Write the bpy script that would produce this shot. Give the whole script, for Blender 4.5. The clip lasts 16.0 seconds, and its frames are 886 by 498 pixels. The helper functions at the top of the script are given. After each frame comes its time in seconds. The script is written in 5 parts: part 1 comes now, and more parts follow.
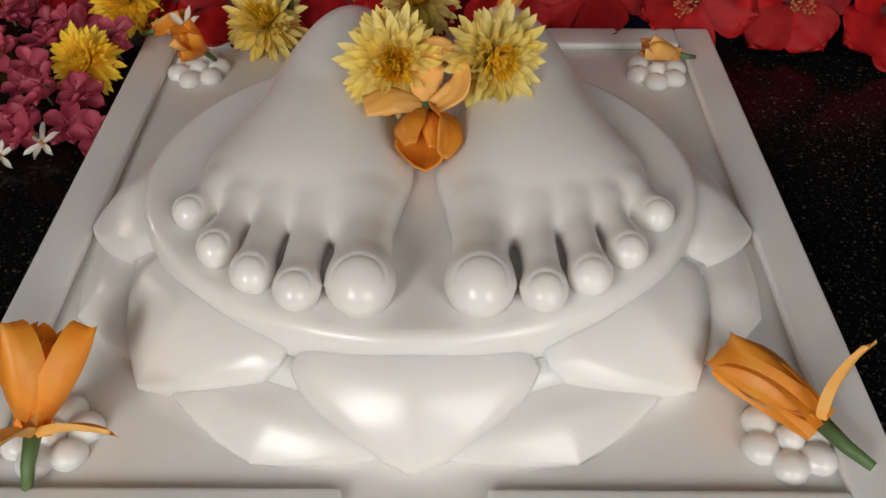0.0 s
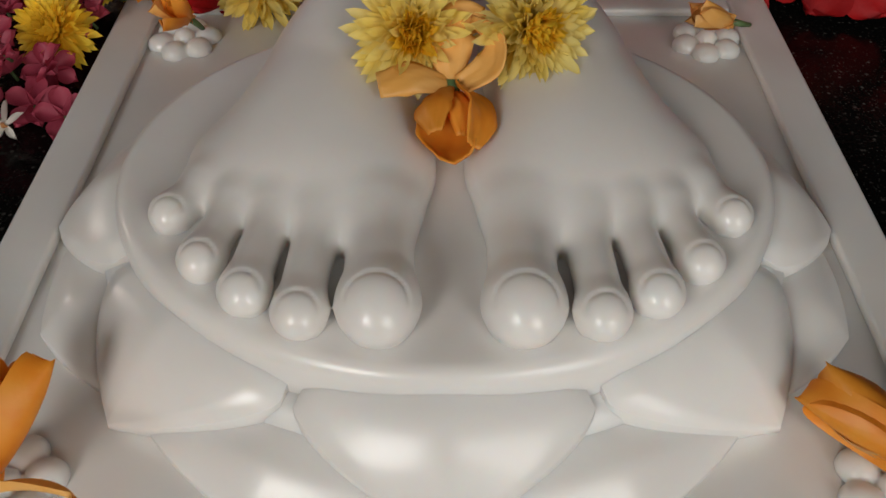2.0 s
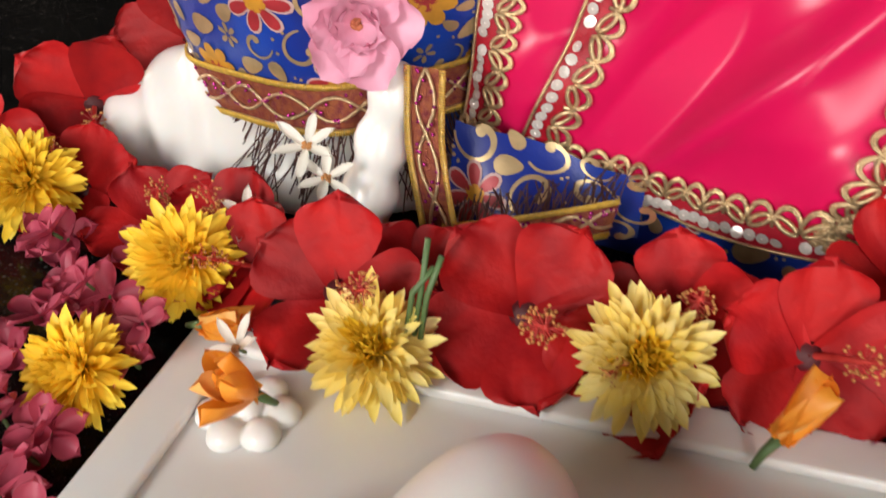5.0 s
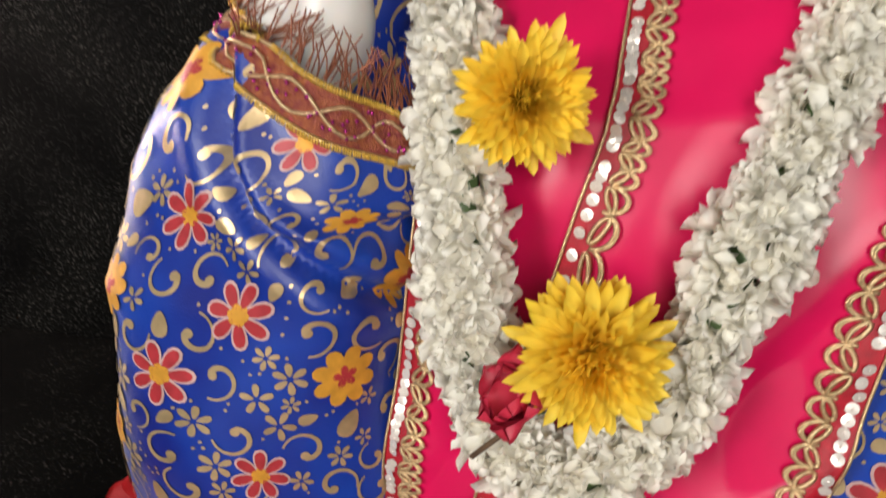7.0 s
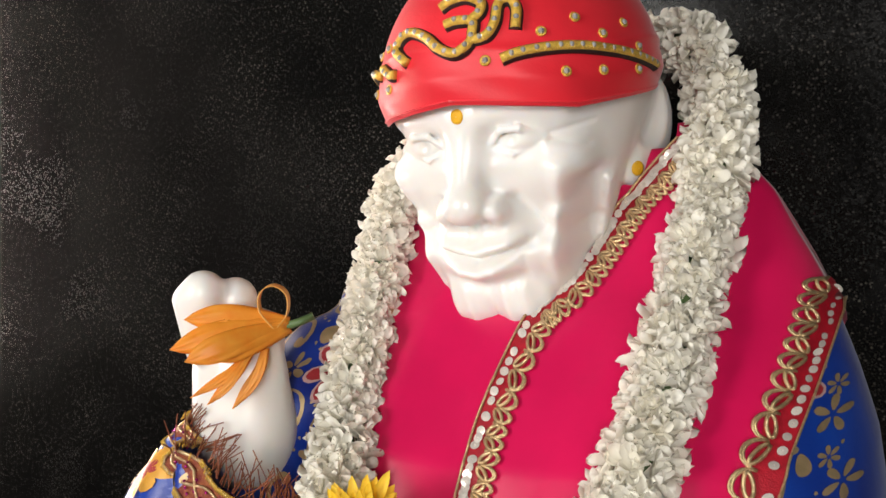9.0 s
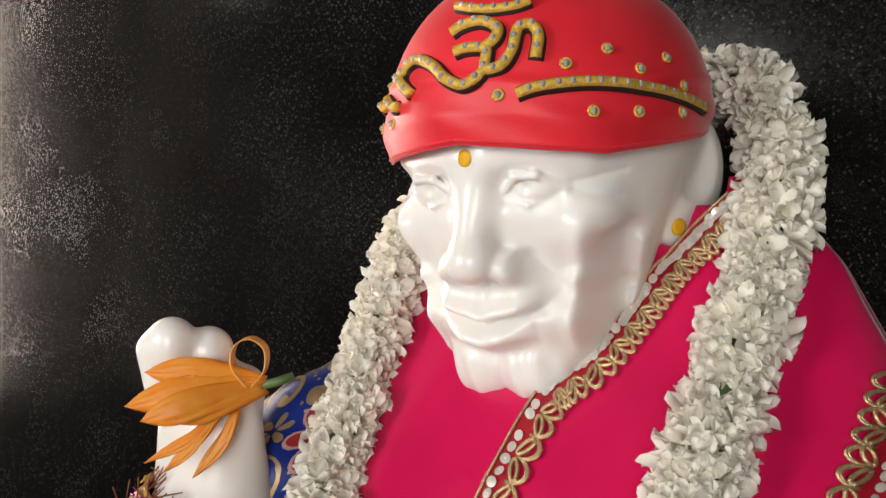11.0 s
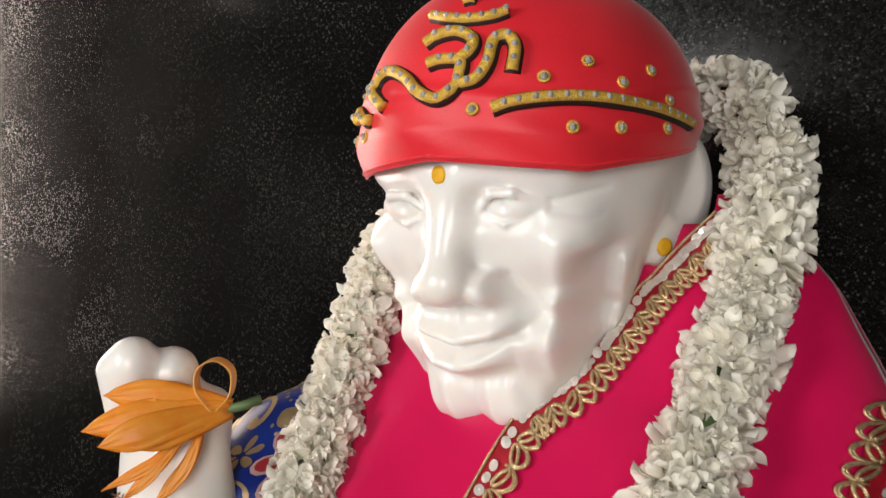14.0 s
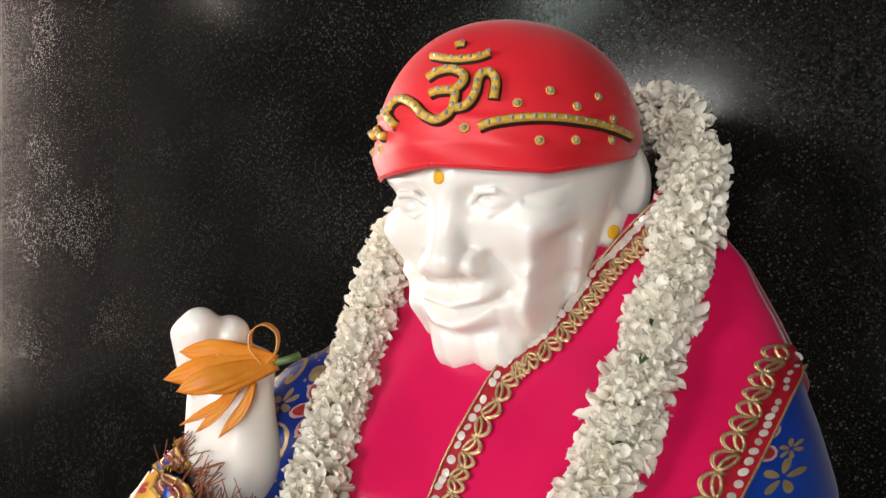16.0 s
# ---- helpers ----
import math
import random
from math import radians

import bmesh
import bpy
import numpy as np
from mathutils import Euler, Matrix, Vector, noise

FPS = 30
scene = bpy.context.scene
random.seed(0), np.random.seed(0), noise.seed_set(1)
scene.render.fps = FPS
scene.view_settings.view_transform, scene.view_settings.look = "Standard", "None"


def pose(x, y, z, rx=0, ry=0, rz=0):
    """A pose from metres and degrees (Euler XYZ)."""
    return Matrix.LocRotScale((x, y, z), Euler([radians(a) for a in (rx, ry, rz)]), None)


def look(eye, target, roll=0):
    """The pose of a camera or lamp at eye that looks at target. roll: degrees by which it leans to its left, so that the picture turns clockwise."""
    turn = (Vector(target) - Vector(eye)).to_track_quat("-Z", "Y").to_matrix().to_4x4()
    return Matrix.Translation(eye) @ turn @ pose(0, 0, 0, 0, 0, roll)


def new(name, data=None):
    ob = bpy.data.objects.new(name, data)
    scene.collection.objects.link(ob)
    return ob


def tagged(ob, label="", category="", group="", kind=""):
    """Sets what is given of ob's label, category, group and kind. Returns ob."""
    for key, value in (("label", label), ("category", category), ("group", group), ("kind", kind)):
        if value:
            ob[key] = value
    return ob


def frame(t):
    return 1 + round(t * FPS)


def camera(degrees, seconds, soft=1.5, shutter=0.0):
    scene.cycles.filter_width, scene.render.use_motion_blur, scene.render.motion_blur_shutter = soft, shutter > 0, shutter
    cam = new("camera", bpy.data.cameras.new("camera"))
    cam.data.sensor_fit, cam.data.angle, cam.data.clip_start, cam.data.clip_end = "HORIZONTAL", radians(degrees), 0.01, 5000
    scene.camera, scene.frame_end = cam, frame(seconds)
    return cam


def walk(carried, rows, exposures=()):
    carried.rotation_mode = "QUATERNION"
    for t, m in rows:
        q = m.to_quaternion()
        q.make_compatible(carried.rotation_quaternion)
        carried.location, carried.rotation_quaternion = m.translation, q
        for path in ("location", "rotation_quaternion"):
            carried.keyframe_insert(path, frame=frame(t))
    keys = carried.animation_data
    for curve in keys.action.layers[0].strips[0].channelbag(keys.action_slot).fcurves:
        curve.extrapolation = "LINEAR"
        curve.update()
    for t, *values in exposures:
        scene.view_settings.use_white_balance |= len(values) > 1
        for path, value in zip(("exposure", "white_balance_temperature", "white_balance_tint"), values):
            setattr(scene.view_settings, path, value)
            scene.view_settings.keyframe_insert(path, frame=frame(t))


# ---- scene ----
cam = camera(55.4, 16.0, shutter=0.3)

PATH = [
    (0, (0.017, -0.356, 0.403), (0.01, 1.092, -0.977), 0.1),
    (0.5, (0.009, -0.351, 0.397), (-0.008, 1.087, -0.993), 0.3),
    (1, (0.004, -0.332, 0.381), (-0.008, 1.095, -1.021), 0.5),
    (1.5, (-0.005, -0.304, 0.37), (-0.014, 1.109, -1.045), 0.4),
    (2, (0.0, -0.279, 0.358), (-0.004, 1.116, -1.074), 0.1),
    (2.5, (0.006, -0.25, 0.359), (0.002, 1.128, -1.091), 0.2),
    (3, (0.012, -0.214, 0.356), (-0.003, 1.156, -1.101), 0.3),
    (5.3, (-0.034, 0.06, 0.325), (-0.53, 1.65, -0.782), 0.2),
    (5.5, (-0.039, 0.079, 0.35), (-0.566, 1.676, -0.734), -0.4),
    (6, (-0.019, 0.098, 0.406), (-0.544, 1.781, -0.538), -1.3),
    (6.5, (0.041, 0.094, 0.477), (-0.521, 1.856, -0.284), -1.7),
    (7, (0.112, 0.073, 0.541), (-0.591, 1.844, -0.069), -3.0),
    (7.5, (0.203, 0.034, 0.6), (-0.689, 1.787, 0.239), -4.1),
    (8, (0.27, 0.032, 0.685), (-0.667, 1.774, 0.384), -5.1),
    (8.5, (0.321, 0.035, 0.714), (-0.646, 1.777, 0.536), -4.7),
    (9, (0.34, 0.051, 0.714), (-0.649, 1.785, 0.591), -3.1),
    (11.5, (0.323, 0.182, 0.732), (-0.793, 1.841, 0.694), 0.1),
    (12, (0.316, 0.203, 0.734), (-0.802, 1.861, 0.701), 0.1),
    (12.5, (0.302, 0.214, 0.734), (-0.831, 1.861, 0.707), 0.2),
    (13, (0.3, 0.215, 0.737), (-0.834, 1.861, 0.703), 0.3),
    (13.5, (0.311, 0.214, 0.742), (-0.809, 1.871, 0.713), 0.4),
    (14, (0.328, 0.19, 0.739), (-0.782, 1.854, 0.701), 0.4),
    (14.5, (0.371, 0.117, 0.726), (-0.726, 1.789, 0.687), 0.3),
    (15, (0.395, 0.068, 0.722), (-0.693, 1.747, 0.678), -0.0),
    (15.5, (0.406, 0.048, 0.72), (-0.674, 1.73, 0.686), -0.1),
    (16, (0.41, 0.037, 0.723), (-0.661, 1.726, 0.702), -0.3),
]
EXPOSURE = [(0, -0.5), (1.5, -0.7), (3, -1.0), (5.3, 0.7), (6.5, 0.45), (7.5, 0.38), (9, 0.4), (12.5, 0.08), (16, 0.42)]
walk(cam, [(t, look(eye, target, roll)) for t, eye, target, roll in PATH], EXPOSURE)

# ---------------------------------------------------------------- light
def area_lamp(name, eye, target, sx, sy, watts, colour):
    data = bpy.data.lights.new(name, "AREA")
    data.shape, data.size, data.size_y, data.energy, data.color = "RECTANGLE", sx, sy, watts, colour
    ob = new(name, data)
    ob.matrix_world = look(eye, target)
    return ob


world = bpy.data.worlds.new("world")
scene.world = world
world.use_nodes = True
world.node_tree.nodes["Background"].inputs[0].default_value = (0.55, 0.62, 0.7, 1)
world.node_tree.nodes["Background"].inputs[1].default_value = 0.25
# two small windows known by reflection; three unseen lamps added to light the altar
# unseen key lamp added at the front left; no window stands there
area_lamp("tall_window_daylight", (-0.9, -1.75, 1.05), (0.0, 0.7, 0.6), 0.6, 0.8, 33, (1.0, 0.97, 0.93))
# unseen lamp added at the front right to brighten plaque and statue
area_lamp("door_daylight", (1.05, -2.12, 0.8), (0.0, 0.3, 0.2), 1.1, 1.7, 60, (1.0, 0.965, 0.92))
# narrow unseen lamp added to graze the left end of the granite wall
area_lamp("window_daylight", (-2.1, 0.93, 1.0), (-0.6, 1.05, 0.85), 0.2, 1.5, 7, (1.0, 0.82, 0.72)).data.spread = radians(70)
area_lamp("small_window_daylight", (-1.5, -2.12, 2.08), (0, 0.8, 0.6), 0.45, 0.45, 6, (0.86, 1.0, 0.9))
area_lamp("side_window_daylight", (-2.19, -0.02, 1.80), (0, 0.6, 1.0), 0.42, 0.40, 3.0, (1.0, 0.88, 0.8))

# ---------------------------------------------------------------- materials
def material(name, colour, rough=0.5, metal=0.0, vary=0.0, scale=30.0, bump=0.0, bump_scale=200.0, colour2=None,
             sub=0.0, sub_radius=0.01, coat=0.0, sheen=0.0, rand=0.0, spec=0.5, rough_vary=0.0, detail=6.0, aniso=0.0, thin=0.0):
    m = bpy.data.materials.new(name)
    m.use_nodes = True
    nt = m.node_tree
    b = nt.nodes["Principled BSDF"]
    b.inputs["Base Color"].default_value = (*colour, 1)
    b.inputs["Roughness"].default_value = rough
    b.inputs["Metallic"].default_value = metal
    b.inputs["Specular IOR Level"].default_value = spec
    if sub:
        b.inputs["Subsurface Weight"].default_value = sub
        b.inputs["Subsurface Radius"].default_value = (1, 0.8, 0.65)
        b.inputs["Subsurface Scale"].default_value = sub_radius
    if coat:
        b.inputs["Coat Weight"].default_value = coat
        b.inputs["Coat Roughness"].default_value = 0.12
    if sheen:
        b.inputs["Sheen Weight"].default_value = sheen
        b.inputs["Sheen Roughness"].default_value = 0.4
    if aniso:
        b.inputs["Anisotropic"].default_value = aniso
    tc = nt.nodes.new("ShaderNodeTexCoord")
    src = tc.outputs["Object"]
    if vary or colour2:
        n = nt.nodes.new("ShaderNodeTexNoise")
        n.inputs["Scale"].default_value, n.inputs["Detail"].default_value = scale, detail
        nt.links.new(src, n.inputs["Vector"])
        ramp = nt.nodes.new("ShaderNodeValToRGB")
        lo, hi = ramp.color_ramp.elements
        lo.position, hi.position = 0.3, 0.72
        c2 = colour2 or tuple(max(0.0, c * (1 - vary)) for c in colour)
        lo.color, hi.color = (*c2, 1), (*colour, 1)
        nt.links.new(n.outputs["Fac"], ramp.inputs["Fac"])
        out = ramp.outputs["Color"]
        if rand:
            info = nt.nodes.new("ShaderNodeObjectInfo")
            hsv = nt.nodes.new("ShaderNodeHueSaturation")
            mp = nt.nodes.new("ShaderNodeMapRange")
            mp.inputs["To Min"].default_value, mp.inputs["To Max"].default_value = 1 - rand, 1 + rand
            nt.links.new(info.outputs["Random"], mp.inputs["Value"])
            nt.links.new(mp.outputs["Result"], hsv.inputs["Value"])
            nt.links.new(out, hsv.inputs["Color"])
            out = hsv.outputs["Color"]
        nt.links.new(out, b.inputs["Base Color"])
        if rough_vary:
            mr = nt.nodes.new("ShaderNodeMapRange")
            mr.inputs["To Min"].default_value, mr.inputs["To Max"].default_value = rough - rough_vary, rough + rough_vary
            nt.links.new(n.outputs["Fac"], mr.inputs["Value"])
            nt.links.new(mr.outputs["Result"], b.inputs["Roughness"])
    if thin:
        tr = nt.nodes.new("ShaderNodeBsdfTranslucent")
        mx = nt.nodes.new("ShaderNodeMixShader")
        mx.inputs[0].default_value = thin
        if b.inputs["Base Color"].is_linked:
            nt.links.new(b.inputs["Base Color"].links[0].from_socket, tr.inputs["Color"])
        nt.links.new(b.outputs[0], mx.inputs[1])
        nt.links.new(tr.outputs[0], mx.inputs[2])
        nt.links.new(mx.outputs[0], nt.nodes["Material Output"].inputs["Surface"])
    if bump:
        n2 = nt.nodes.new("ShaderNodeTexNoise")
        n2.inputs["Scale"].default_value, n2.inputs["Detail"].default_value = bump_scale, 4
        nt.links.new(src, n2.inputs["Vector"])
        bp = nt.nodes.new("ShaderNodeBump")
        bp.inputs["Strength"].default_value, bp.inputs["Distance"].default_value = bump, 0.002
        nt.links.new(n2.outputs["Fac"], bp.inputs["Height"])
        nt.links.new(bp.outputs["Normal"], b.inputs["Normal"])
    return m


MARBLE = material("white_marble", (0.88, 0.86, 0.83), 0.30, colour2=(0.80, 0.765, 0.73), scale=9, sub=0.55, sub_radius=0.012, coat=0.16,
                  bump=0.04, bump_scale=60, rough_vary=0.06)
PINK = material("pink_satin", (0.66, 0.005, 0.085), 0.31, vary=0.15, scale=14, bump=0.1, bump_scale=26, sheen=0.2, spec=0.38)
RED_CLOTH = material("red_cotton", (0.82, 0.018, 0.034), 0.48, vary=0.15, scale=22, bump=0.1, bump_scale=420, sheen=0.2)
BLUE = material("blue_brocade", (0.006, 0.062, 0.43), 0.36, colour2=(0.004, 0.014, 0.19), scale=9, bump=0.15, bump_scale=500, sheen=0.15, detail=3)
GOLDPRINT = material("gold_print", (0.70, 0.51, 0.27), 0.36, 0.55, vary=0.35, scale=60, bump=0.1, bump_scale=600)
ORANGEPRINT = material("orange_print", (0.75, 0.36, 0.04), 0.45, 0.2, vary=0.3, scale=90)
REDPRINT = material("red_print", (0.46, 0.035, 0.045), 0.45, 0.1, vary=0.35, scale=90)
PALEPRINT = material("pale_print", (0.58, 0.38, 0.36), 0.5, vary=0.2, scale=90)
GOLD = material("gold_thread", (0.84, 0.61, 0.34), 0.28, 0.72, vary=0.4, scale=300, bump=0.5, bump_scale=900)
GOLDYELLOW = material("yellow_gold_thread", (0.90, 0.57, 0.09), 0.4, 0.35, vary=0.35, scale=300, bump=0.6, bump_scale=1100)
BLACKTHREAD = material("black_thread", (0.02, 0.012, 0.01), 0.6, vary=0.3, scale=400, bump=0.5, bump_scale=900)
SEQUIN = material("silver_sequin", (0.92, 0.85, 0.78), 0.3, 0.45, vary=0.15, scale=200)
GEM = material("silver_gem", (0.93, 0.90, 0.86), 0.16, 0.55, vary=0.5, scale=260)
RIBBON = material("red_ribbon", (0.46, 0.006, 0.022), 0.5, vary=0.35, scale=120, bump=0.3, bump_scale=700)
MAROON = material("maroon_brocade", (0.17, 0.013, 0.03), 0.42, 0.3, colour2=(0.36, 0.11, 0.035), scale=210, bump=0.8, bump_scale=700)
MAGENTA = material("magenta_sequin", (0.55, 0.03, 0.28), 0.2, 0.7, vary=0.3, scale=200)
FRINGE = material("dark_fringe", (0.09, 0.03, 0.025), 0.5, 0.2, vary=0.4, scale=200)
COPPER = material("copper_fringe", (0.42, 0.14, 0.07), 0.4, 0.5, vary=0.5, scale=200)
HIBISCUS = material("hibiscus_petal", (0.48, 0.008, 0.008), 0.6, colour2=(0.28, 0.003, 0.007), scale=40, bump=0.35, bump_scale=160, sub=0.2, sub_radius=0.004, rand=0.25, spec=0.3)
HIB_DARK = material("hibiscus_throat", (0.09, 0.002, 0.006), 0.6, vary=0.4, scale=60)
STAMEN = material("hibiscus_stamen", (0.62, 0.05, 0.04), 0.5, vary=0.3, scale=90)
ANTHER = material("anther", (0.72, 0.32, 0.1), 0.6, vary=0.4, scale=300)
YELLOW = material("yellow_petal", (1.0, 0.79, 0.10), 0.5, colour2=(1.0, 0.70, 0.045), scale=50, thin=0.35, rand=0.08)
PALEYELLOW = material("pale_yellow_petal", (1.0, 0.89, 0.42), 0.5, colour2=(1.0, 0.81, 0.18), scale=50, thin=0.35, rand=0.08)
ORANGE = material("orange_petal", (0.95, 0.42, 0.05), 0.42, colour2=(0.92, 0.32, 0.025), scale=70, bump=0.2, bump_scale=120, thin=0.3, rand=0.12)
PEACH = material("peach_petal", (0.92, 0.52, 0.16), 0.42, colour2=(0.9, 0.44, 0.09), scale=60, bump=0.2, bump_scale=120, thin=0.15, rand=0.1)
WHITEPETAL = material("white_petal", (0.97, 0.95, 0.88), 0.5, colour2=(0.95, 0.91, 0.80), scale=45, thin=0.35, rand=0.08)
PINKPETAL = material("pink_petal", (0.62, 0.11, 0.17), 0.5, colour2=(0.45, 0.05, 0.1), scale=45, thin=0.35, rand=0.2)
ROSEPINK = material("pale_pink_petal", (0.86, 0.45, 0.58), 0.5, colour2=(0.82, 0.36, 0.5), scale=45, thin=0.15)
ROSEHEART = material("rose_heart", (0.62, 0.22, 0.1), 0.6, vary=0.4, scale=200)
ROSERED = material("red_rose_petal", (0.62, 0.03, 0.07), 0.45, vary=0.3, scale=60, bump=0.2, bump_scale=150, sub=0.2, sub_radius=0.004)
GREEN = material("green_stem", (0.12, 0.2, 0.07), 0.5, vary=0.4, scale=60)
BROWNSTEM = material("brown_stem", (0.13, 0.075, 0.04), 0.7, vary=0.4, scale=90)
PASTE = material("yellow_paste", (0.85, 0.45, 0.01), 0.6, vary=0.12, scale=200, bump=0.3, bump_scale=700)
PLASTER = material("grey_plaster", (0.075, 0.067, 0.061), 0.8, vary=0.2, scale=3, bump=0.2, bump_scale=40)


def granite():
    m = material("black_granite", (0.012, 0.011, 0.011), 0.16, spec=0.2)
    nt = m.node_tree
    b = nt.nodes["Principled BSDF"]
    tc = nt.nodes.new("ShaderNodeTexCoord")

    def node(kind, **kw):
        n = nt.nodes.new(kind)
        for key, value in kw.items():
            n.inputs[key].default_value = value
        return n

    def ramp(src, p0, c0, p1, c1):
        r = nt.nodes.new("ShaderNodeValToRGB")
        (a, z) = r.color_ramp.elements
        a.position, z.position = p0, p1
        a.color, z.color = (*c0, 1), (*c1, 1)
        nt.links.new(src, r.inputs["Fac"])
        return r.outputs["Color"]

    def times(a, c):
        x = nt.nodes.new("ShaderNodeMix")
        x.data_type, x.blend_type = "RGBA", "MULTIPLY"
        x.inputs[0].default_value = 1.0
        nt.links.new(a, x.inputs[6])
        nt.links.new(c, x.inputs[7])
        return x.outputs[2]

    def plus(a, c):
        x = nt.nodes.new("ShaderNodeMix")
        x.data_type, x.blend_type = "RGBA", "ADD"
        x.inputs[0].default_value = 1.0
        nt.links.new(a, x.inputs[6])
        nt.links.new(c, x.inputs[7])
        return x.outputs[2]

    # two sizes of crystal, only some of them pale, gathered in clouds
    pale = None
    for scale, share, tone in ((230, 0.70, (0.10, 0.09, 0.082)), (480, 0.60, (0.07, 0.064, 0.058))):
        v = node("ShaderNodeTexVoronoi", Scale=scale)
        nt.links.new(tc.outputs["Object"], v.inputs["Vector"])
        spot = ramp(v.outputs["Distance"], 0.12, tone, 0.42, (0, 0, 0))
        pick = ramp(v.outputs["Color"], share, (0, 0, 0), share + 0.08, (1, 1, 1))
        spot = times(spot, pick)
        pale = spot if pale is None else plus(pale, spot)
    cloud = node("ShaderNodeTexNoise", Scale=6.0, Detail=8.0)
    nt.links.new(tc.outputs["Object"], cloud.inputs["Vector"])
    pale = times(pale, ramp(cloud.outputs["Fac"], 0.36, (0.22, 0.22, 0.22), 0.70, (1, 1, 1)))
    ground = ramp(cloud.outputs["Fac"], 0.3, (0.0022, 0.0022, 0.0022), 0.75, (0.007, 0.0066, 0.006))
    nt.links.new(plus(ground, pale), b.inputs["Base Color"])
    # each crystal takes its own polish, duller where the stone is dusty
    grain = node("ShaderNodeTexVoronoi", Scale=330.0)
    nt.links.new(tc.outputs["Object"], grain.inputs["Vector"])
    dust = node("ShaderNodeTexNoise", Scale=3.5, Detail=4.0)
    nt.links.new(tc.outputs["Object"], dust.inputs["Vector"])
    polish = times(ramp(grain.outputs["Color"], 0.25, (0.0, 0.0, 0.0), 0.8, (1, 1, 1)), ramp(dust.outputs["Fac"], 0.40, (0.40, 0.40, 0.40), 0.70, (0.95, 0.95, 0.95)))
    rr = node("ShaderNodeMapRange")
    rr.inputs["To Min"].default_value, rr.inputs["To Max"].default_value = 0.12, 0.34
    nt.links.new(polish, rr.inputs["Value"])
    nt.links.new(rr.outputs["Result"], b.inputs["Roughness"])
    return m


GRANITE = granite()

# ---------------------------------------------------------------- mesh helpers
def mesh_object(name, verts, faces, mat, parent=None, label="", smooth=True, mats=None):
    me = bpy.data.meshes.new(name)
    me.from_pydata([tuple(map(float, v)) for v in verts], [], [tuple(map(int, f)) for f in faces])
    me.update()
    me.materials.append(mat)
    if smooth:
        me.polygons.foreach_set("use_smooth", [True] * len(me.polygons))
    ob = new(name, me)
    if parent is not None:
        ob.parent = parent
    if label:
        tagged(ob, label)
    return ob


def part(name, bm, mat, parent, label="", smooth=True):
    me = bpy.data.meshes.new(name)
    bm.to_mesh(me)
    bm.free()
    me.materials.append(mat)
    if smooth:
        me.polygons.foreach_set("use_smooth", [True] * len(me.polygons))
    ob = new(name, me)
    ob.parent = parent
    if label:
        tagged(ob, label)
    return ob


def thing(name, label, category, group="", kind="", m=None):
    ob = new(name)
    ob.empty_display_size = 0.02
    if m is not None:
        ob.matrix_world = m
    return tagged(ob, label, category, group, kind)


class Soup:
    """Vertices and faces of one mesh in the making."""

    def __init__(self):
        self.v, self.f = [], []

    def grid(self, rows, close=False):
        """A sheet from rows of points of one length; close joins each row's ends."""
        base, n = len(self.v), len(rows[0])
        for r in rows:
            self.v.extend(Vector(p) for p in r)
        for i in range(len(rows) - 1):
            for j in range(n if close else n - 1):
                k = (j + 1) % n
                self.f.append((base + i * n + j, base + i * n + k, base + (i + 1) * n + k, base + (i + 1) * n + j))
        return self

    def tube(self, pts, radius, sides=6, ends=True):
        pts = [Vector(p) for p in pts]
        rows, up = [], None
        for i, p in enumerate(pts):
            d = (pts[min(i + 1, len(pts) - 1)] - pts[max(i - 1, 0)])
            d = d.normalized() if d.length > 1e-9 else Vector((0, 0, 1))
            if up is None:
                up = d.orthogonal().normalized()
            up = (up - d * up.dot(d))
            up = up.normalized() if up.length > 1e-6 else d.orthogonal().normalized()
            side = d.cross(up)
            r = radius(i / max(1, len(pts) - 1)) if callable(radius) else radius
            rows.append([p + r * (math.cos(2 * math.pi * k / sides) * up + math.sin(2 * math.pi * k / sides) * side) for k in range(sides)])
        base = len(self.v)
        self.grid(rows, True)
        if ends:
            n = len(rows)
            self.f.append(tuple(base + k for k in reversed(range(sides))))
            self.f.append(tuple(base + (n - 1) * sides + k for k in range(sides)))
        return self

    def ball(self, c, r, rings=4, sides=6, squash=(1, 1, 1)):
        c = Vector(c)
        rows = []
        for i in range(rings + 1):
            a = math.pi * (0.02 + 0.96 * i / rings)
            rows.append([c + Vector((r * squash[0] * math.sin(a) * math.cos(2 * math.pi * k / sides),
                                     r * squash[1] * math.sin(a) * math.sin(2 * math.pi * k / sides),
                                     -r * squash[2] * math.cos(a))) for k in range(sides)])
        return self.grid(rows, True)

    def add(self, verts, faces, m=None):
        base = len(self.v)
        self.v.extend(m @ Vector(v) if m is not None else Vector(v) for v in verts)
        self.f.extend(tuple(base + i for i in f) for f in faces)
        return self

    def object(self, name, mat, parent=None, label="", smooth=True):
        return mesh_object(name, self.v, self.f, mat, parent, label, smooth)


def box_soup(x0, x1, y0, y1, z0, z1, bevel=0.0):
    bm = bmesh.new()
    bmesh.ops.create_cube(bm, size=1, matrix=Matrix.Translation(((x0 + x1) / 2, (y0 + y1) / 2, (z0 + z1) / 2)) @ Matrix.Diagonal((x1 - x0, y1 - y0, z1 - z0, 1)))
    if bevel:
        bmesh.ops.bevel(bm, geom=bm.edges[:], offset=bevel, segments=3, profile=0.6, affect="EDGES")
    return bm


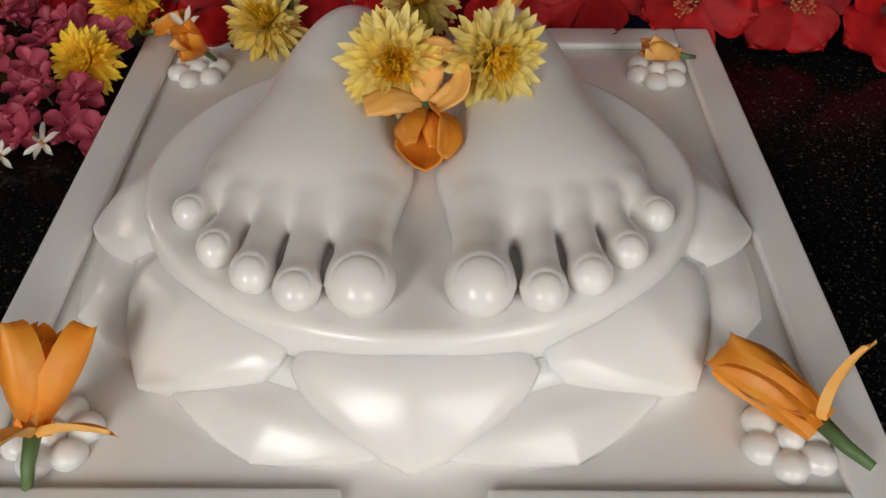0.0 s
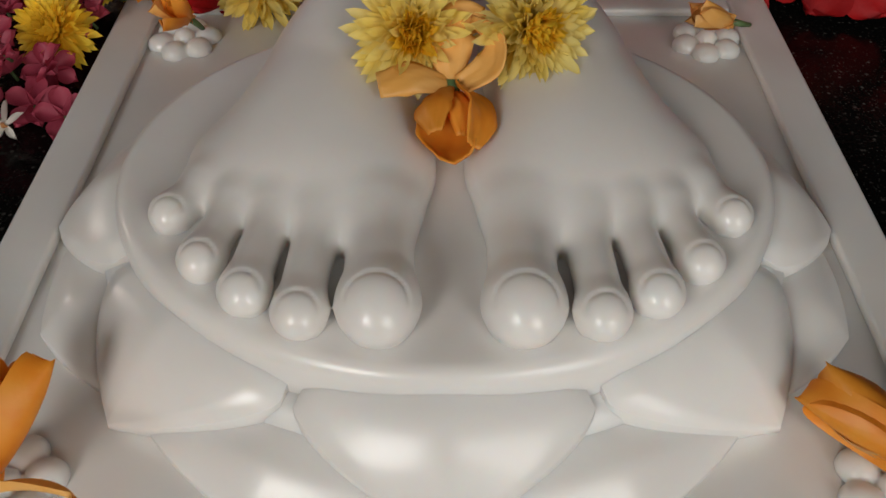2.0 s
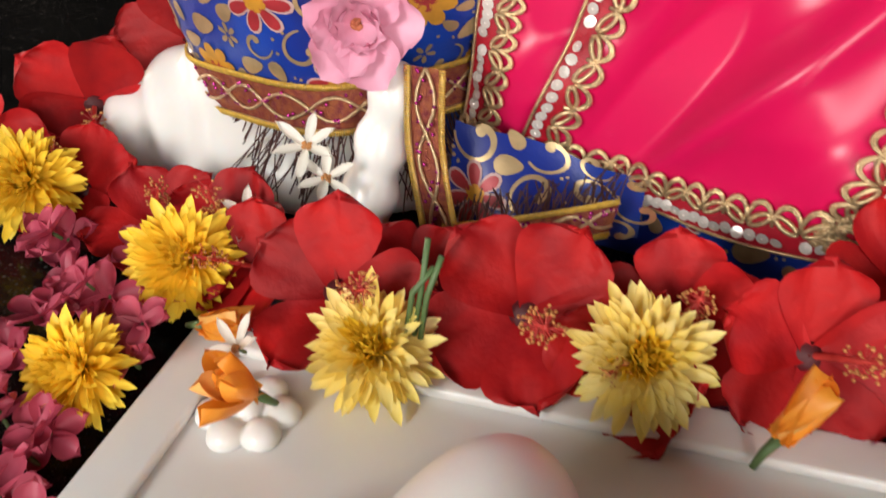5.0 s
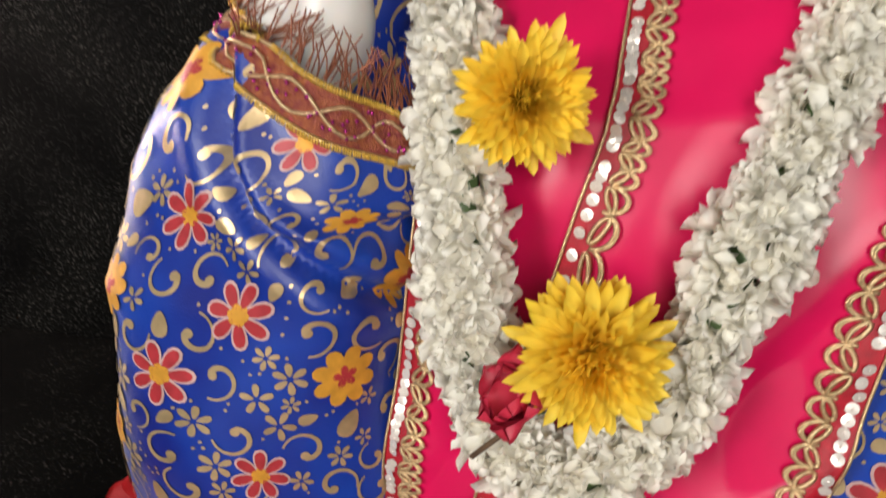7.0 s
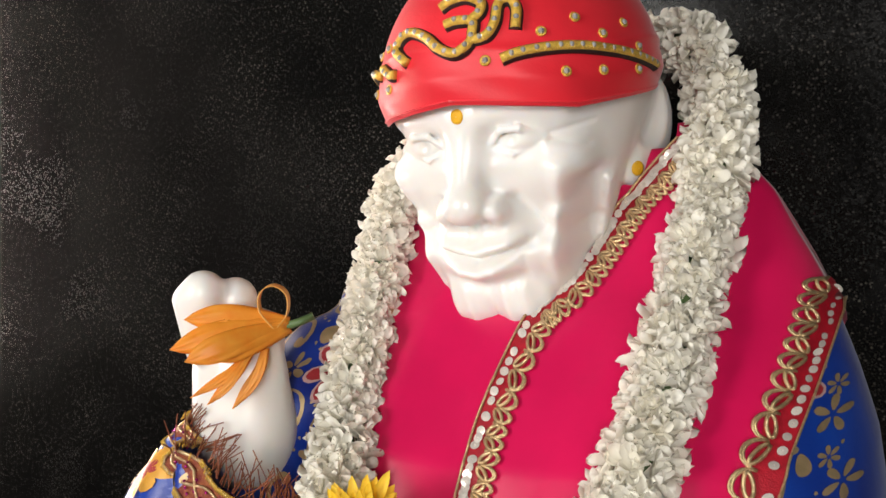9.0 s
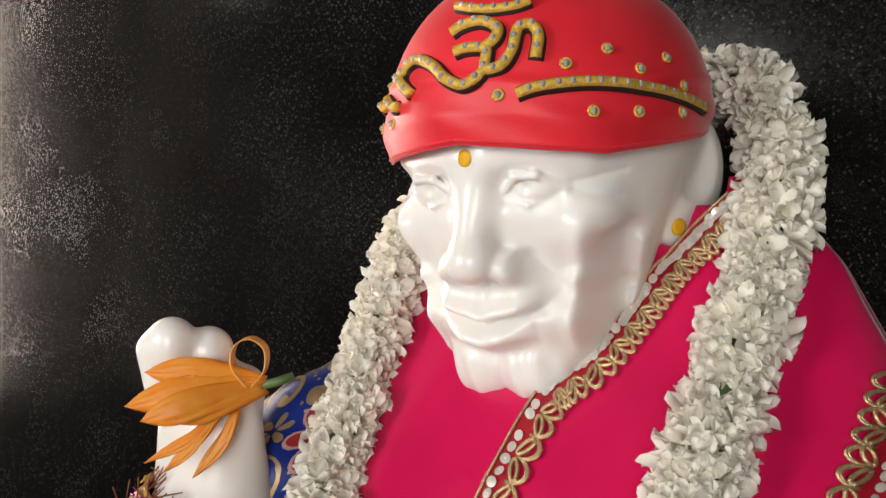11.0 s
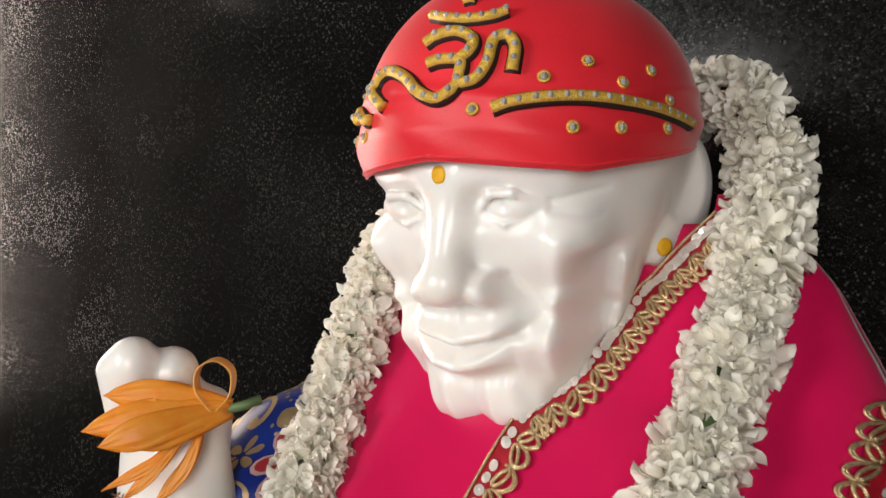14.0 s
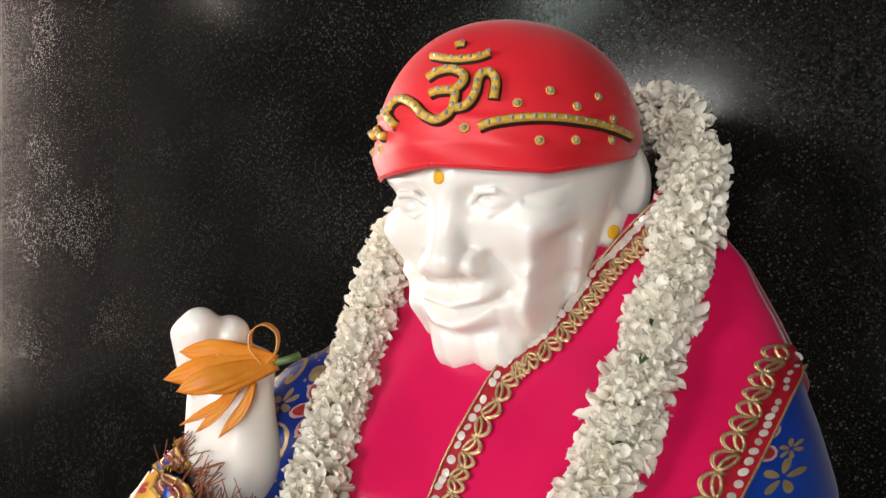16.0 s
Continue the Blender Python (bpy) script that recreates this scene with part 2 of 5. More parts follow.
def spline(pts, n):
    """n points along a smooth curve through pts."""
    p = np.array(pts, float)
    q = np.vstack([2 * p[0] - p[1], p, 2 * p[-1] - p[-2]])
    out = []
    for s in np.linspace(0, len(p) - 1, n):
        i = min(int(s), len(p) - 2)
        t = s - i
        a, b, c, d = q[i : i + 4]
        out.append(0.5 * (2 * b + (c - a) * t + (2 * a - 5 * b + 4 * c - d) * t * t + (3 * b - a - 3 * c + d) * t ** 3))
    return [Vector(o) for o in out]


# ---- smooth solids from distance functions
def smin(a, b, k):
    h = np.clip(0.5 + 0.5 * (b - a) / k, 0, 1)
    return b * (1 - h) + a * h - k * h * (1 - h)


def smax(a, b, k):
    return -smin(-a, -b, k)


def ball_d(p, c, r):
    return np.sqrt((p[0] - c[0]) ** 2 + (p[1] - c[1]) ** 2 + (p[2] - c[2]) ** 2) - r


def egg_d(p, c, r):
    q = [(p[i] - c[i]) for i in range(3)]
    k0 = np.sqrt(sum((q[i] / r[i]) ** 2 for i in range(3))) + 1e-9
    k1 = np.sqrt(sum((q[i] / r[i] ** 2) ** 2 for i in range(3))) + 1e-9
    return k0 * (k0 - 1) / k1


def rod_d(p, a, b, ra, rb=None):
    rb = ra if rb is None else rb
    ab = [b[i] - a[i] for i in range(3)]
    t = np.clip(sum((p[i] - a[i]) * ab[i] for i in range(3)) / sum(v * v for v in ab), 0, 1)
    return np.sqrt(sum((p[i] - a[i] - t * ab[i]) ** 2 for i in range(3))) - (ra + (rb - ra) * t)


def solid(f, lo, hi, h):
    """Vertices and quads of the surface f = 0."""
    n = [int(math.ceil((b - a) / h)) + 1 for a, b in zip(lo, hi)]
    g = np.meshgrid(*[a + h * np.arange(k) for a, k in zip(lo, n)], indexing="ij")
    F = f(g)
    S = F < 0
    cells = tuple(k - 1 for k in n)
    acc, cnt = np.zeros(cells + (3,)), np.zeros(cells)
    for c0 in np.ndindex(2, 2, 2):
        for d in range(3):
            if c0[d]:
                continue
            c1 = tuple(c + (i == d) for i, c in enumerate(c0))
            s0 = tuple(slice(c, c + k) for c, k in zip(c0, cells))
            s1 = tuple(slice(c, c + k) for c, k in zip(c1, cells))
            m = S[s0] != S[s1]
            a, b = F[s0][m], F[s1][m]
            at = np.tile(np.array(c0, float), (len(a), 1))
            at[:, d] += a / (a - b)
            acc[m] += at
            cnt[m] += 1
    act = cnt > 0
    idx = np.full(cells, -1)
    idx[act] = np.arange(act.sum())
    v = np.array(lo) + h * (np.argwhere(act) + acc[act] / cnt[act][:, None])
    for _ in range(2):
        e = h * 0.25
        p = [v[:, 0], v[:, 1], v[:, 2]]
        val = f(p)
        gr = np.stack([(f([p[j] + (e if j == i else 0) for j in range(3)]) - f([p[j] - (e if j == i else 0) for j in range(3)])) / (2 * e) for i in range(3)], 1)
        step = (val / np.maximum((gr ** 2).sum(1), 0.05)).clip(-h * 0.4, h * 0.4)
        v = v - gr * step[:, None]
    faces = []
    for d in range(3):
        a, b = (d + 1) % 3, (d + 2) % 3
        lo_s = [slice(0, k) for k in n]
        s0, s1 = list(lo_s), list(lo_s)
        s0[d], s1[d] = slice(0, n[d] - 1), slice(1, n[d])
        for ax in (a, b):
            s0[ax] = s1[ax] = slice(1, n[ax] - 1)
        A, B = S[tuple(s0)], S[tuple(s1)]
        w = np.argwhere(A != B)
        inside = A[A != B]
        off = np.zeros(3, int)
        off[a] = off[b] = 1
        w = w + off
        ea, eb = np.eye(3, dtype=int)[a], np.eye(3, dtype=int)[b]
        q = np.stack([idx[tuple((w - k).T)] for k in (0 * ea, ea, ea + eb, eb)], 1)
        q[~inside] = q[~inside][:, ::-1]
        faces.append(q)
    return v, np.concatenate(faces)


# ---------------------------------------------------------------- the room
def structure(name, bm, mat, label, category):
    me = bpy.data.meshes.new(name)
    bm.to_mesh(me)
    bm.free()
    me.materials.append(mat)
    return tagged(new(name, me), label, category, "", "structure")


structure("platform", box_soup(-1.6, 1.6, -0.9, 1.12, -0.75, -0.026, 0.004), GRANITE, "polished black granite altar platform", "platform")
structure("wall_north", box_soup(-2.2, 2.2, 1.122, 1.25, -0.75, 2.6), GRANITE, "polished black granite wall behind the statue", "wall")
structure("wall_west", box_soup(-2.32, -2.2, -2.32, 1.25, -0.75, 2.6), PLASTER, "plain plastered side wall", "wall")
structure("wall_east", box_soup(2.2, 2.32, -2.32, 1.25, -0.75, 2.6), PLASTER, "plain plastered side wall", "wall")
structure("wall_south", box_soup(-2.2, 2.2, -2.32, -2.2, -0.75, 2.6), PLASTER, "plain plastered wall opposite the altar", "wall")
structure("floor", box_soup(-2.32, 2.32, -2.32, 1.25, -0.87, -0.752), GRANITE, "dark stone floor", "floor")
structure("ceiling", box_soup(-2.32, 2.32, -2.32, 1.25, 2.602, 2.7), PLASTER, "plain plastered ceiling", "ceiling")

# ---------------------------------------------------------------- the carved marble plaque
CX, CY = 0.0, 0.085
plaque = thing("marble_plaque", "polished white marble plaque carved with two feet on a lotus", "plaque")
part("slab", box_soup(-0.266, 0.266, -0.152, 0.375, -0.026, -0.007, 0.003), MARBLE, plaque)
for x0, x1, y0, y1 in ((-0.266, -0.234, -0.152, 0.375), (0.234, 0.266, -0.152, 0.375), (-0.2335, 0.2335, 0.345, 0.375),
                       (-0.2335, -0.038, -0.152, -0.118), (0.04, 0.2335, -0.152, -0.118)):
    part("raised_border", box_soup(x0, x1, y0, y1, -0.0075, 0.0, 0.003), MARBLE, plaque)


def rounded_disc(a, b, z0, z1, edge, n=96):
    s = Soup()
    rows = []
    for i in range(8):
        q = i / 7 * math.pi / 2
        z = z1 - edge + edge * math.sin(q)
        r = edge * (1 - math.cos(q))
        rows.append([(CX + (a - r) * math.cos(2 * math.pi * j / n), CY + (b - r) * math.sin(2 * math.pi * j / n), z) for j in range(n)])
    rows.insert(0, [(CX + a * math.cos(2 * math.pi * j / n), CY + b * math.sin(2 * math.pi * j / n), z0) for j in range(n)])
    for k in (0.9, 0.6, 0.3, 0.02):
        rows.append([(CX + a * k * math.cos(2 * math.pi * j / n), CY + b * k * math.sin(2 * math.pi * j / n), z1) for j in range(n)])
    s.grid(rows, True)
    s.f.append(tuple(len(s.v) - n + j for j in range(n)))
    return s


rounded_disc(0.181, 0.150, 0.03, 0.058, 0.009).object("lotus_disc", MARBLE, plaque)
rounded_disc(0.196, 0.163, -0.008, 0.030, 0.012).object("lotus_core", MARBLE, plaque)


def lotus_petal(angle, half, r0, r1, z0, z1, crease, shoulder, cut):
    """A carved petal of two flat facets that meet in a crease; straight sides, then a pointed tip. angle in degrees from the front."""
    s = Soup()
    rows, nu, nv = [], 24, 20
    for i in range(nv + 1):
        v = i / nv
        k = 1.0 if v < shoulder else 1 - ((v - shoulder) / (1 - shoulder)) ** 1.25
        wide = math.radians(half) * (0.97 + 0.03 * math.sin(math.pi * v)) * k + 0.0015
        row = []
        for j in range(-nu // 2, nu // 2 + 1):
            u = j / (nu / 2)
            a = math.radians(angle) + u * wide
            r = r0 + (r1 - r0) * v
            z = z1 + (z0 - z1) * (0.55 * v + 0.45 * v ** 2.2)
            z += crease * (1 - math.sqrt(u * u + 0.004)) * k * (0.35 + 0.65 * v) - cut * max(0.0, abs(u) - 0.86) / 0.14 * (1 - 0.5 * v)
            row.append((CX + r * math.sin(a), CY - 0.835 * r * math.cos(a), z))
        rows.append(row)
    # the cut edge goes down to the slab
    edge = [rows[i][0] for i in range(nv + 1)] + [rows[nv][j] for j in range(1, nu)] + [rows[i][nu] for i in range(nv, -1, -1)]
    s.grid(rows)
    inner = [(CX + (x - CX) * 0.975, CY + (y - CY) * 0.975, -0.008) for x, y, z in edge]
    soft = [(CX + (x - CX) * 1.002, CY + (y - CY) * 1.002, z - 0.003) for x, y, z in edge]
    s.grid([edge, soft, inner])
    return s.object("lotus_petal", MARBLE, plaque)


for k in range(8):
    lotus_petal(22.5 + 45 * k, 23.5, 0.180, 0.239, -0.005, 0.016, 0.013, 0.58, 0.002)
for k in range(8):
    lotus_petal(45 * k, 21.5, 0.170, 0.233, 0.002, 0.043, 0.017, 0.30, 0.004)


def rosette(x, y):
    c = [(x, y, -0.004)] + [(x + 0.018 * math.cos(k * math.pi / 3 + 0.3), y + 0.018 * math.sin(k * math.pi / 3 + 0.3), -0.006) for k in range(6)]

    def f(p):
        d = ball_d(p, c[0], 0.0085)
        for k in c[1:]:
            d = smin(d, egg_d(p, k, (0.0105, 0.0105, 0.0085)), 0.0012)
        return d

    v, q = solid(f, (x - 0.032, y - 0.032, -0.012), (x + 0.032, y + 0.032, 0.008), 0.0015)
    return mesh_object("corner_rosette", v, q, MARBLE, plaque)


for x, y in ((-0.206, -0.083), (0.212, -0.083), (-0.206, 0.305), (0.206, 0.305)):
    rosette(x, y)

TOES_W = (((-0.032, 0.030, 0.061), (-0.030, -0.030, 0.068), 0.0195), ((-0.064, 0.024, 0.063), (-0.0655, -0.033, 0.0655), 0.0128),
          ((-0.088, 0.032, 0.062), (-0.0925, -0.020, 0.065), 0.0122), ((-0.110, 0.038, 0.061), (-0.117, 0.001, 0.064), 0.0112),
          ((-0.130, 0.056, 0.060), (-0.139, 0.034, 0.063), 0.0108))


def foot(sign, dx):
    def f(p):
        q = [(p[0] - dx) * sign, p[1], p[2]]
        d = egg_d(q, (-0.074, 0.078, 0.060), (0.066, 0.052, 0.021))
        d = smin(d, egg_d(q, (-0.044, 0.056, 0.063), (0.034, 0.044, 0.019)), 0.02)
        d = smin(d, egg_d(q, (-0.066, 0.135, 0.060), (0.046, 0.085, 0.036)), 0.03)
        d = smin(d, egg_d(q, (-0.054, 0.200, 0.060), (0.036, 0.058, 0.044)), 0.03)
        toes = None
        for a, b, r in TOES_W:
            t = smin(rod_d(q, a, b, r * 0.84, r * 0.86), egg_d(q, (b[0], b[1] - r * 0.05, b[2]), (r * 1.0, r * 1.12, r * 0.84)), 0.006)
            # the nail stands out from a shallow arc cut round its root
            n = (b[0], b[1] - r * 0.50, b[2] + r * 0.62)
            pad = egg_d(q, n, (r * 0.74, r * 0.70, r * 0.62))
            root = np.clip((q[1] - n[1]) / (r * 0.35) + 0.35, 0, 1)
            t = t + 0.0009 * np.exp(-((pad / 0.0010) ** 2)) * root
            toes = t if toes is None else smin(toes, t, 0.004)
        d = smin(d, toes, 0.014)
        # a soft foot of the carving where it meets the disc
        skirt = np.maximum(q[2] - 0.0562, (np.hypot((p[0] - CX) / 0.166, (p[1] - CY) / 0.135) - 1) * 0.15) + 0.006 * np.clip((d - 0.006) / 0.006, 0, 1)
        return smax(smin(d, skirt, 0.005), 0.0545 - q[2], 0.0005)

    xs = (-0.165, 0.03) if sign > 0 else (-0.03, 0.165)
    v, q = solid(f, (xs[0] + dx, -0.06, 0.052), (xs[1] + dx, 0.285, 0.142), 0.0014)
    return mesh_object("carved_foot", v, q, MARBLE, plaque)


foot(1, 0.0)
foot(-1, 0.006)

# ---------------------------------------------------------------- the marble statue
HO, HK, HS, HC = (0.026, 0.786, 0.770), 0.0146, math.sin(radians(15)), math.cos(radians(15))


def head_place(x, y, z):
    """From the head's own centimetres to the world."""
    return Vector((HO[0] + HK * x, HO[1] + HK * (y * HC - z * HS), HO[2] + HK * (y * HS + z * HC)))


FX = -0.62


def head_d(w):
    px, py, pz = (w[0] - HO[0]) / HK, (w[1] - HO[1]) / HK, (w[2] - HO[2]) / HK
    x, y, z = px, py * HC + pz * HS, -py * HS + pz * HC
    d = egg_d([np.abs(x), y, z], (0, 0.4, 3.0), (7.5, 9.2, 7.6))
    x = x - FX
    p = [np.abs(x), y, z]
    # face, jaw, cheekbones, brow
    d = smin(d, egg_d(p, (0, -2.3, -1.5), (6.5, 6.3, 7.6)), 1.8)
    d = smin(d, egg_d(p, (0, -3.7, -6.0), (5.0, 4.7, 3.9)), 1.6)
    d = smin(d, egg_d(p, (4.2, -6.0, -0.7), (2.0, 1.9, 1.5)), 1.3)
    d = smin(d, rod_d(p, (0.9, -8.1, 2.75), (4.9, -6.4, 2.7), 0.65, 0.5), 1.2)
    # eyes: a hollow, the ball with its cut iris, the lids
    d = smax(d, -egg_d(p, (2.75, -9.35, 1.25), (1.75, 1.55, 0.95)), 0.9)
    ball = egg_d(p, (2.8, -7.05, 1.2), (1.62, 1.25, 1.0))
    ball = smax(ball, -ball_d(p, (2.72, -8.62, 1.28), 0.52), 0.12)
    d = smin(d, ball, 0.12)
    lid = smin(rod_d(p, (1.35, -8.05, 0.95), (2.3, -8.45, 1.85), 0.17), rod_d(p, (2.3, -8.45, 1.85), (3.3, -8.3, 1.85), 0.2), 0.2)
    lid = smin(lid, rod_d(p, (3.3, -8.3, 1.85), (4.7, -7.0, 0.85), 0.2), 0.2)
    low = smin(rod_d(p, (1.35, -8.05, 0.9), (2.7, -8.2, 0.42), 0.12), rod_d(p, (2.7, -8.2, 0.42), (4.5, -7.1, 0.85), 0.12), 0.2)
    d = smin(d, smin(lid, low, 0.1), 0.16)
    # nose
    d = smin(d, rod_d(p, (0, -7.9, 2.4), (0, -9.5, -1.8), 0.72, 1.0), 1.0)
    d = smin(d, egg_d(p, (0, -9.65, -2.05), (1.25, 1.15, 1.05)), 0.6)
    d = smin(d, egg_d(p, (1.55, -8.75, -2.45), (0.85, 1.15, 0.78)), 0.45)
    d = smax(d, -egg_d(p, (0.8, -9.3, -3.25), (0.42, 0.6, 0.3)), 0.3)
    # the mouth's mound, then relief over the front of the face
    d = smin(d, egg_d(p, (0, -7.0, -5.2), (3.7, 2.1, 2.5)), 1.4)

    def seg(ax, az, bx, bz):
        t = np.clip(((p[0] - ax) * (bx - ax) + (z - az) * (bz - az)) / ((bx - ax) ** 2 + (bz - az) ** 2), 0, 1)
        return np.hypot(p[0] - ax - t * (bx - ax), z - az - t * (bz - az))

    def ridge(c, w):
        return np.exp(-((c / w) ** 2))

    line = -5.2 + 0.065 * p[0] ** 2 - 0.16 * ridge(p[0], 0.5)
    lips = np.clip((2.9 - p[0]) / 0.9, 0, 1)
    h = 0.80 * ridge(z - line + 0.80, 0.60) * np.clip((2.6 - p[0]) / 1.5, 0, 1) + 0.50 * ridge(z - line - 0.50, 0.46) * lips - 0.62 * ridge(z - line, 0.22) * lips
    h = h - 0.40 * ridge(z - line + 1.85, 0.5) * np.clip((2.8 - p[0]) / 1.2, 0, 1) - 0.40 * ridge(np.hypot(p[0] - 2.95, z + 4.65), 0.42)
    h = h - 0.16 * ridge(p[0], 0.32) * ridge(z + 3.9, 0.6)
    # the crease beside the nose, the moustache's fall, the hollow of the cheek between two long folds
    h = h - 0.40 * ridge(seg(2.35, -2.2, 3.5, -4.0), 0.42) + 0.16 * ridge(seg(2.0, -3.9, 3.9, -5.4), 0.6)
    h = h + 0.30 * ridge(seg(5.1, -0.6, 4.5, -3.4), 0.55) + 0.36 * ridge(seg(4.5, -3.4, 3.9, -7.6), 0.5)
    h = h - 0.55 * ridge(seg(5.9, -1.9, 5.35, -4.6), 0.62) - 0.40 * ridge(seg(5.3, -4.6, 4.9, -7.2), 0.42) + 0.35 * ridge(seg(6.6, -2.6, 5.9, -5.8), 0.55)
    h = h - 0.10 * ridge(seg(4.7, 0.9, 6.2, 0.2), 0.16) - 0.09 * ridge(seg(4.7, 1.3, 6.4, 1.4), 0.16)
    d = d - h * np.clip((-2.6 - y) / 1.6, 0, 1)
    # beard in two locks with fine chisel lines
    d = smin(d, egg_d(p, (1.35, -6.1, -8.35), (2.25, 2.6, 2.2)), 1.0)
    d = smax(d, -rod_d(p, (0, -9.2, -8.4), (0, -7.4, -10.4), 0.10), 0.4)
    d = d + 0.045 * np.sin(5.2 * x + 0.8 * z) * np.clip((-6.4 - z) / 1.0, 0, 1) * np.clip((-4.0 - y), 0, 1)
    d = d + 0.014 * np.sin(5.0 * z + 2.2 * p[0]) * np.clip((p[0] - 5.2) / 0.6, 0, 1) * np.clip((-2.4 - z), 0, 1)
    # ears, turned outwards behind
    o = [p[0] - 0.30 * (y - 0.5), y, z]
    e = egg_d(o, (6.7, 1.9, -0.3), (0.85, 2.9, 3.3))
    e = smax(e, -egg_d(o, (7.55, 1.5, 0.3), (0.75, 1.7, 2.1)), 0.35)
    e = smin(e, egg_d(p, (6.45, 0.7, -2.9), (0.8, 1.35, 1.2)), 0.6)
    e = smin(e, egg_d(p, (6.75, -0.3, -0.3), (0.5, 0.5, 0.8)), 0.4)
    d = smin(d, e, 0.45)
    d = smin(d, rod_d(p, (0, 1.5, -6), (0, 3.5, -14), 5.0, 6.0), 1.0)
    return d * HK


def palm_d(p):
    d = egg_d(p, (-0.1942, 0.6086, 0.5561), (0.047, 0.036, 0.079))
    d = smin(d, rod_d(p, (-0.1964, 0.617, 0.5084), (-0.2112, 0.6457, 0.3918), 0.042, 0.045), 0.03)
    for a, b, r in (((-0.207, 0.5762, 0.5934), (-0.206, 0.5648, 0.6381), 0.013),
                    ((-0.2034, 0.5892, 0.599), (-0.194, 0.5714, 0.644), 0.0186),
                    ((-0.1957, 0.6123, 0.5894), (-0.1808, 0.5952, 0.6352), 0.019),
                    ((-0.1895, 0.6347, 0.5719), (-0.1754, 0.625, 0.6033), 0.0179)):
        d = smin(d, rod_d(p, a, b, r), 0.007)
    return d


def base_d(p):
    d = egg_d(p, (-0.315, 0.612, -0.015), (0.165, 0.100, 0.066))
    d = smin(d, rod_d(p, (-0.455, 0.565, -0.012), (-0.37, 0.612, 0.045), 0.024, 0.036), 0.04)
    d = smin(d, rod_d(p, (-0.212, 0.484, -0.015), (-0.188, 0.508, 0.10), 0.020, 0.016), 0.008)
    d = d + 0.002 * np.sin(p[2] * 170 + p[0] * 60) * np.clip((p[0] + 0.235) / 0.02, 0, 1) * np.clip((0.53 - p[1]) / 0.02, 0, 1)
    d = d + 0.0035 * np.sin(p[0] * 120 + p[2] * 90) * np.clip((-0.33 - p[0]) / 0.05, 0, 1)
    return smax(d, -0.024 - p[2], 0.004)


def torso_d(p):
    return smin(egg_d(p, (0.02, 0.87, 0.10), (0.22, 0.19, 0.28)), egg_d(p, (0.02, 0.88, 0.42), (0.2, 0.14, 0.27)), 0.08)


statue_mesh = Soup()
for fn, lo, hi, h in ((head_d, (-0.125, 0.60, 0.57), (0.18, 0.96, 0.92), 0.0018), (palm_d, (-0.29, 0.52, 0.34), (-0.10, 0.73, 0.69), 0.0024),
                      (base_d, (-0.50, 0.42, -0.04), (-0.10, 0.76, 0.13), 0.004), (torso_d, (-0.25, 0.64, -0.026), (0.29, 1.09, 0.73), 0.02)):
    v, q = solid(fn, lo, hi, h)
    statue_mesh.add(v, q)
statue = statue_mesh.object("statue", MARBLE)
tagged(statue, "seated white marble statue dressed in red and blue cloth", "statue")

# ---------------------------------------------------------------- garments
ZK = (-0.03, 0.1, 0.2, 0.3, 0.37, 0.45, 0.5, 0.55, 0.6, 0.65, 0.7, 0.76, 0.80)
AK = (0.30, 0.30, 0.295, 0.29, 0.29, 0.29, 0.285, 0.272, 0.255, 0.232, 0.205, 0.155, 0.11)
BK = (0.295, 0.287, 0.278, 0.268, 0.260, 0.247, 0.222, 0.184, 0.138, 0.092, 0.052, 0.030, 0.02)
TX, TY = 0.02, 0.845


def torso(x, z, lift=0.0):
    """The front of the draped body over the point x, z."""
    a, b = np.interp(z, ZK, AK), np.interp(z, ZK, BK)
    e = np.interp(z, (0.3, 0.55), (3.0, 2.2))
    k = min(0.999, abs((x - TX) / a)) ** e
    y = TY - b * (1 - k) ** (1 / e)
    y -= 0.05 * math.exp(-(((x - 0.13) / 0.12) ** 2) - ((z - 0.0) / 0.10) ** 2)
    return Vector((x, y - lift, z))


def torso_normal(x, z):
    e = 0.004
    n = (torso(x + e, z) - torso(x - e, z)).cross(torso(x, z + e) - torso(x, z - e))
    n.normalize()
    return n if n.y < 0 else -n


def on_torso(x, z, lift):
    return torso(x, z) + torso_normal(x, z) * lift


robe = thing("blue_robe", "blue brocade robe printed with gold flowers and scrolls", "robe")
s = Soup()
rows = []
for z in np.linspace(-0.025, 0.632, 50):
    row = []
    for j in range(97):
        a = -math.pi + 2 * math.pi * j / 96
        aa, bb = np.interp(z, ZK, AK), np.interp(z, ZK, BK)
        e = float(np.interp(z, (0.3, 0.55), (3.0, 2.2)))
        sx, cy_ = math.sin(a), math.cos(a)
        x = TX + aa * math.copysign(abs(sx) ** (2 / e), sx)
        y = TY - bb * math.copysign(abs(cy_) ** (2 / e), cy_) if cy_ > 0 else TY + 0.6 * bb * abs(cy_) ** (2 / e)
        if cy_ > 0:
            y -= 0.05 * math.exp(-(((x - 0.13) / 0.12) ** 2) - (z / 0.10) ** 2)
        row.append((x, y, z))
    rows.append(row)
s.grid(rows)
s.object("robe_body", BLUE, robe)

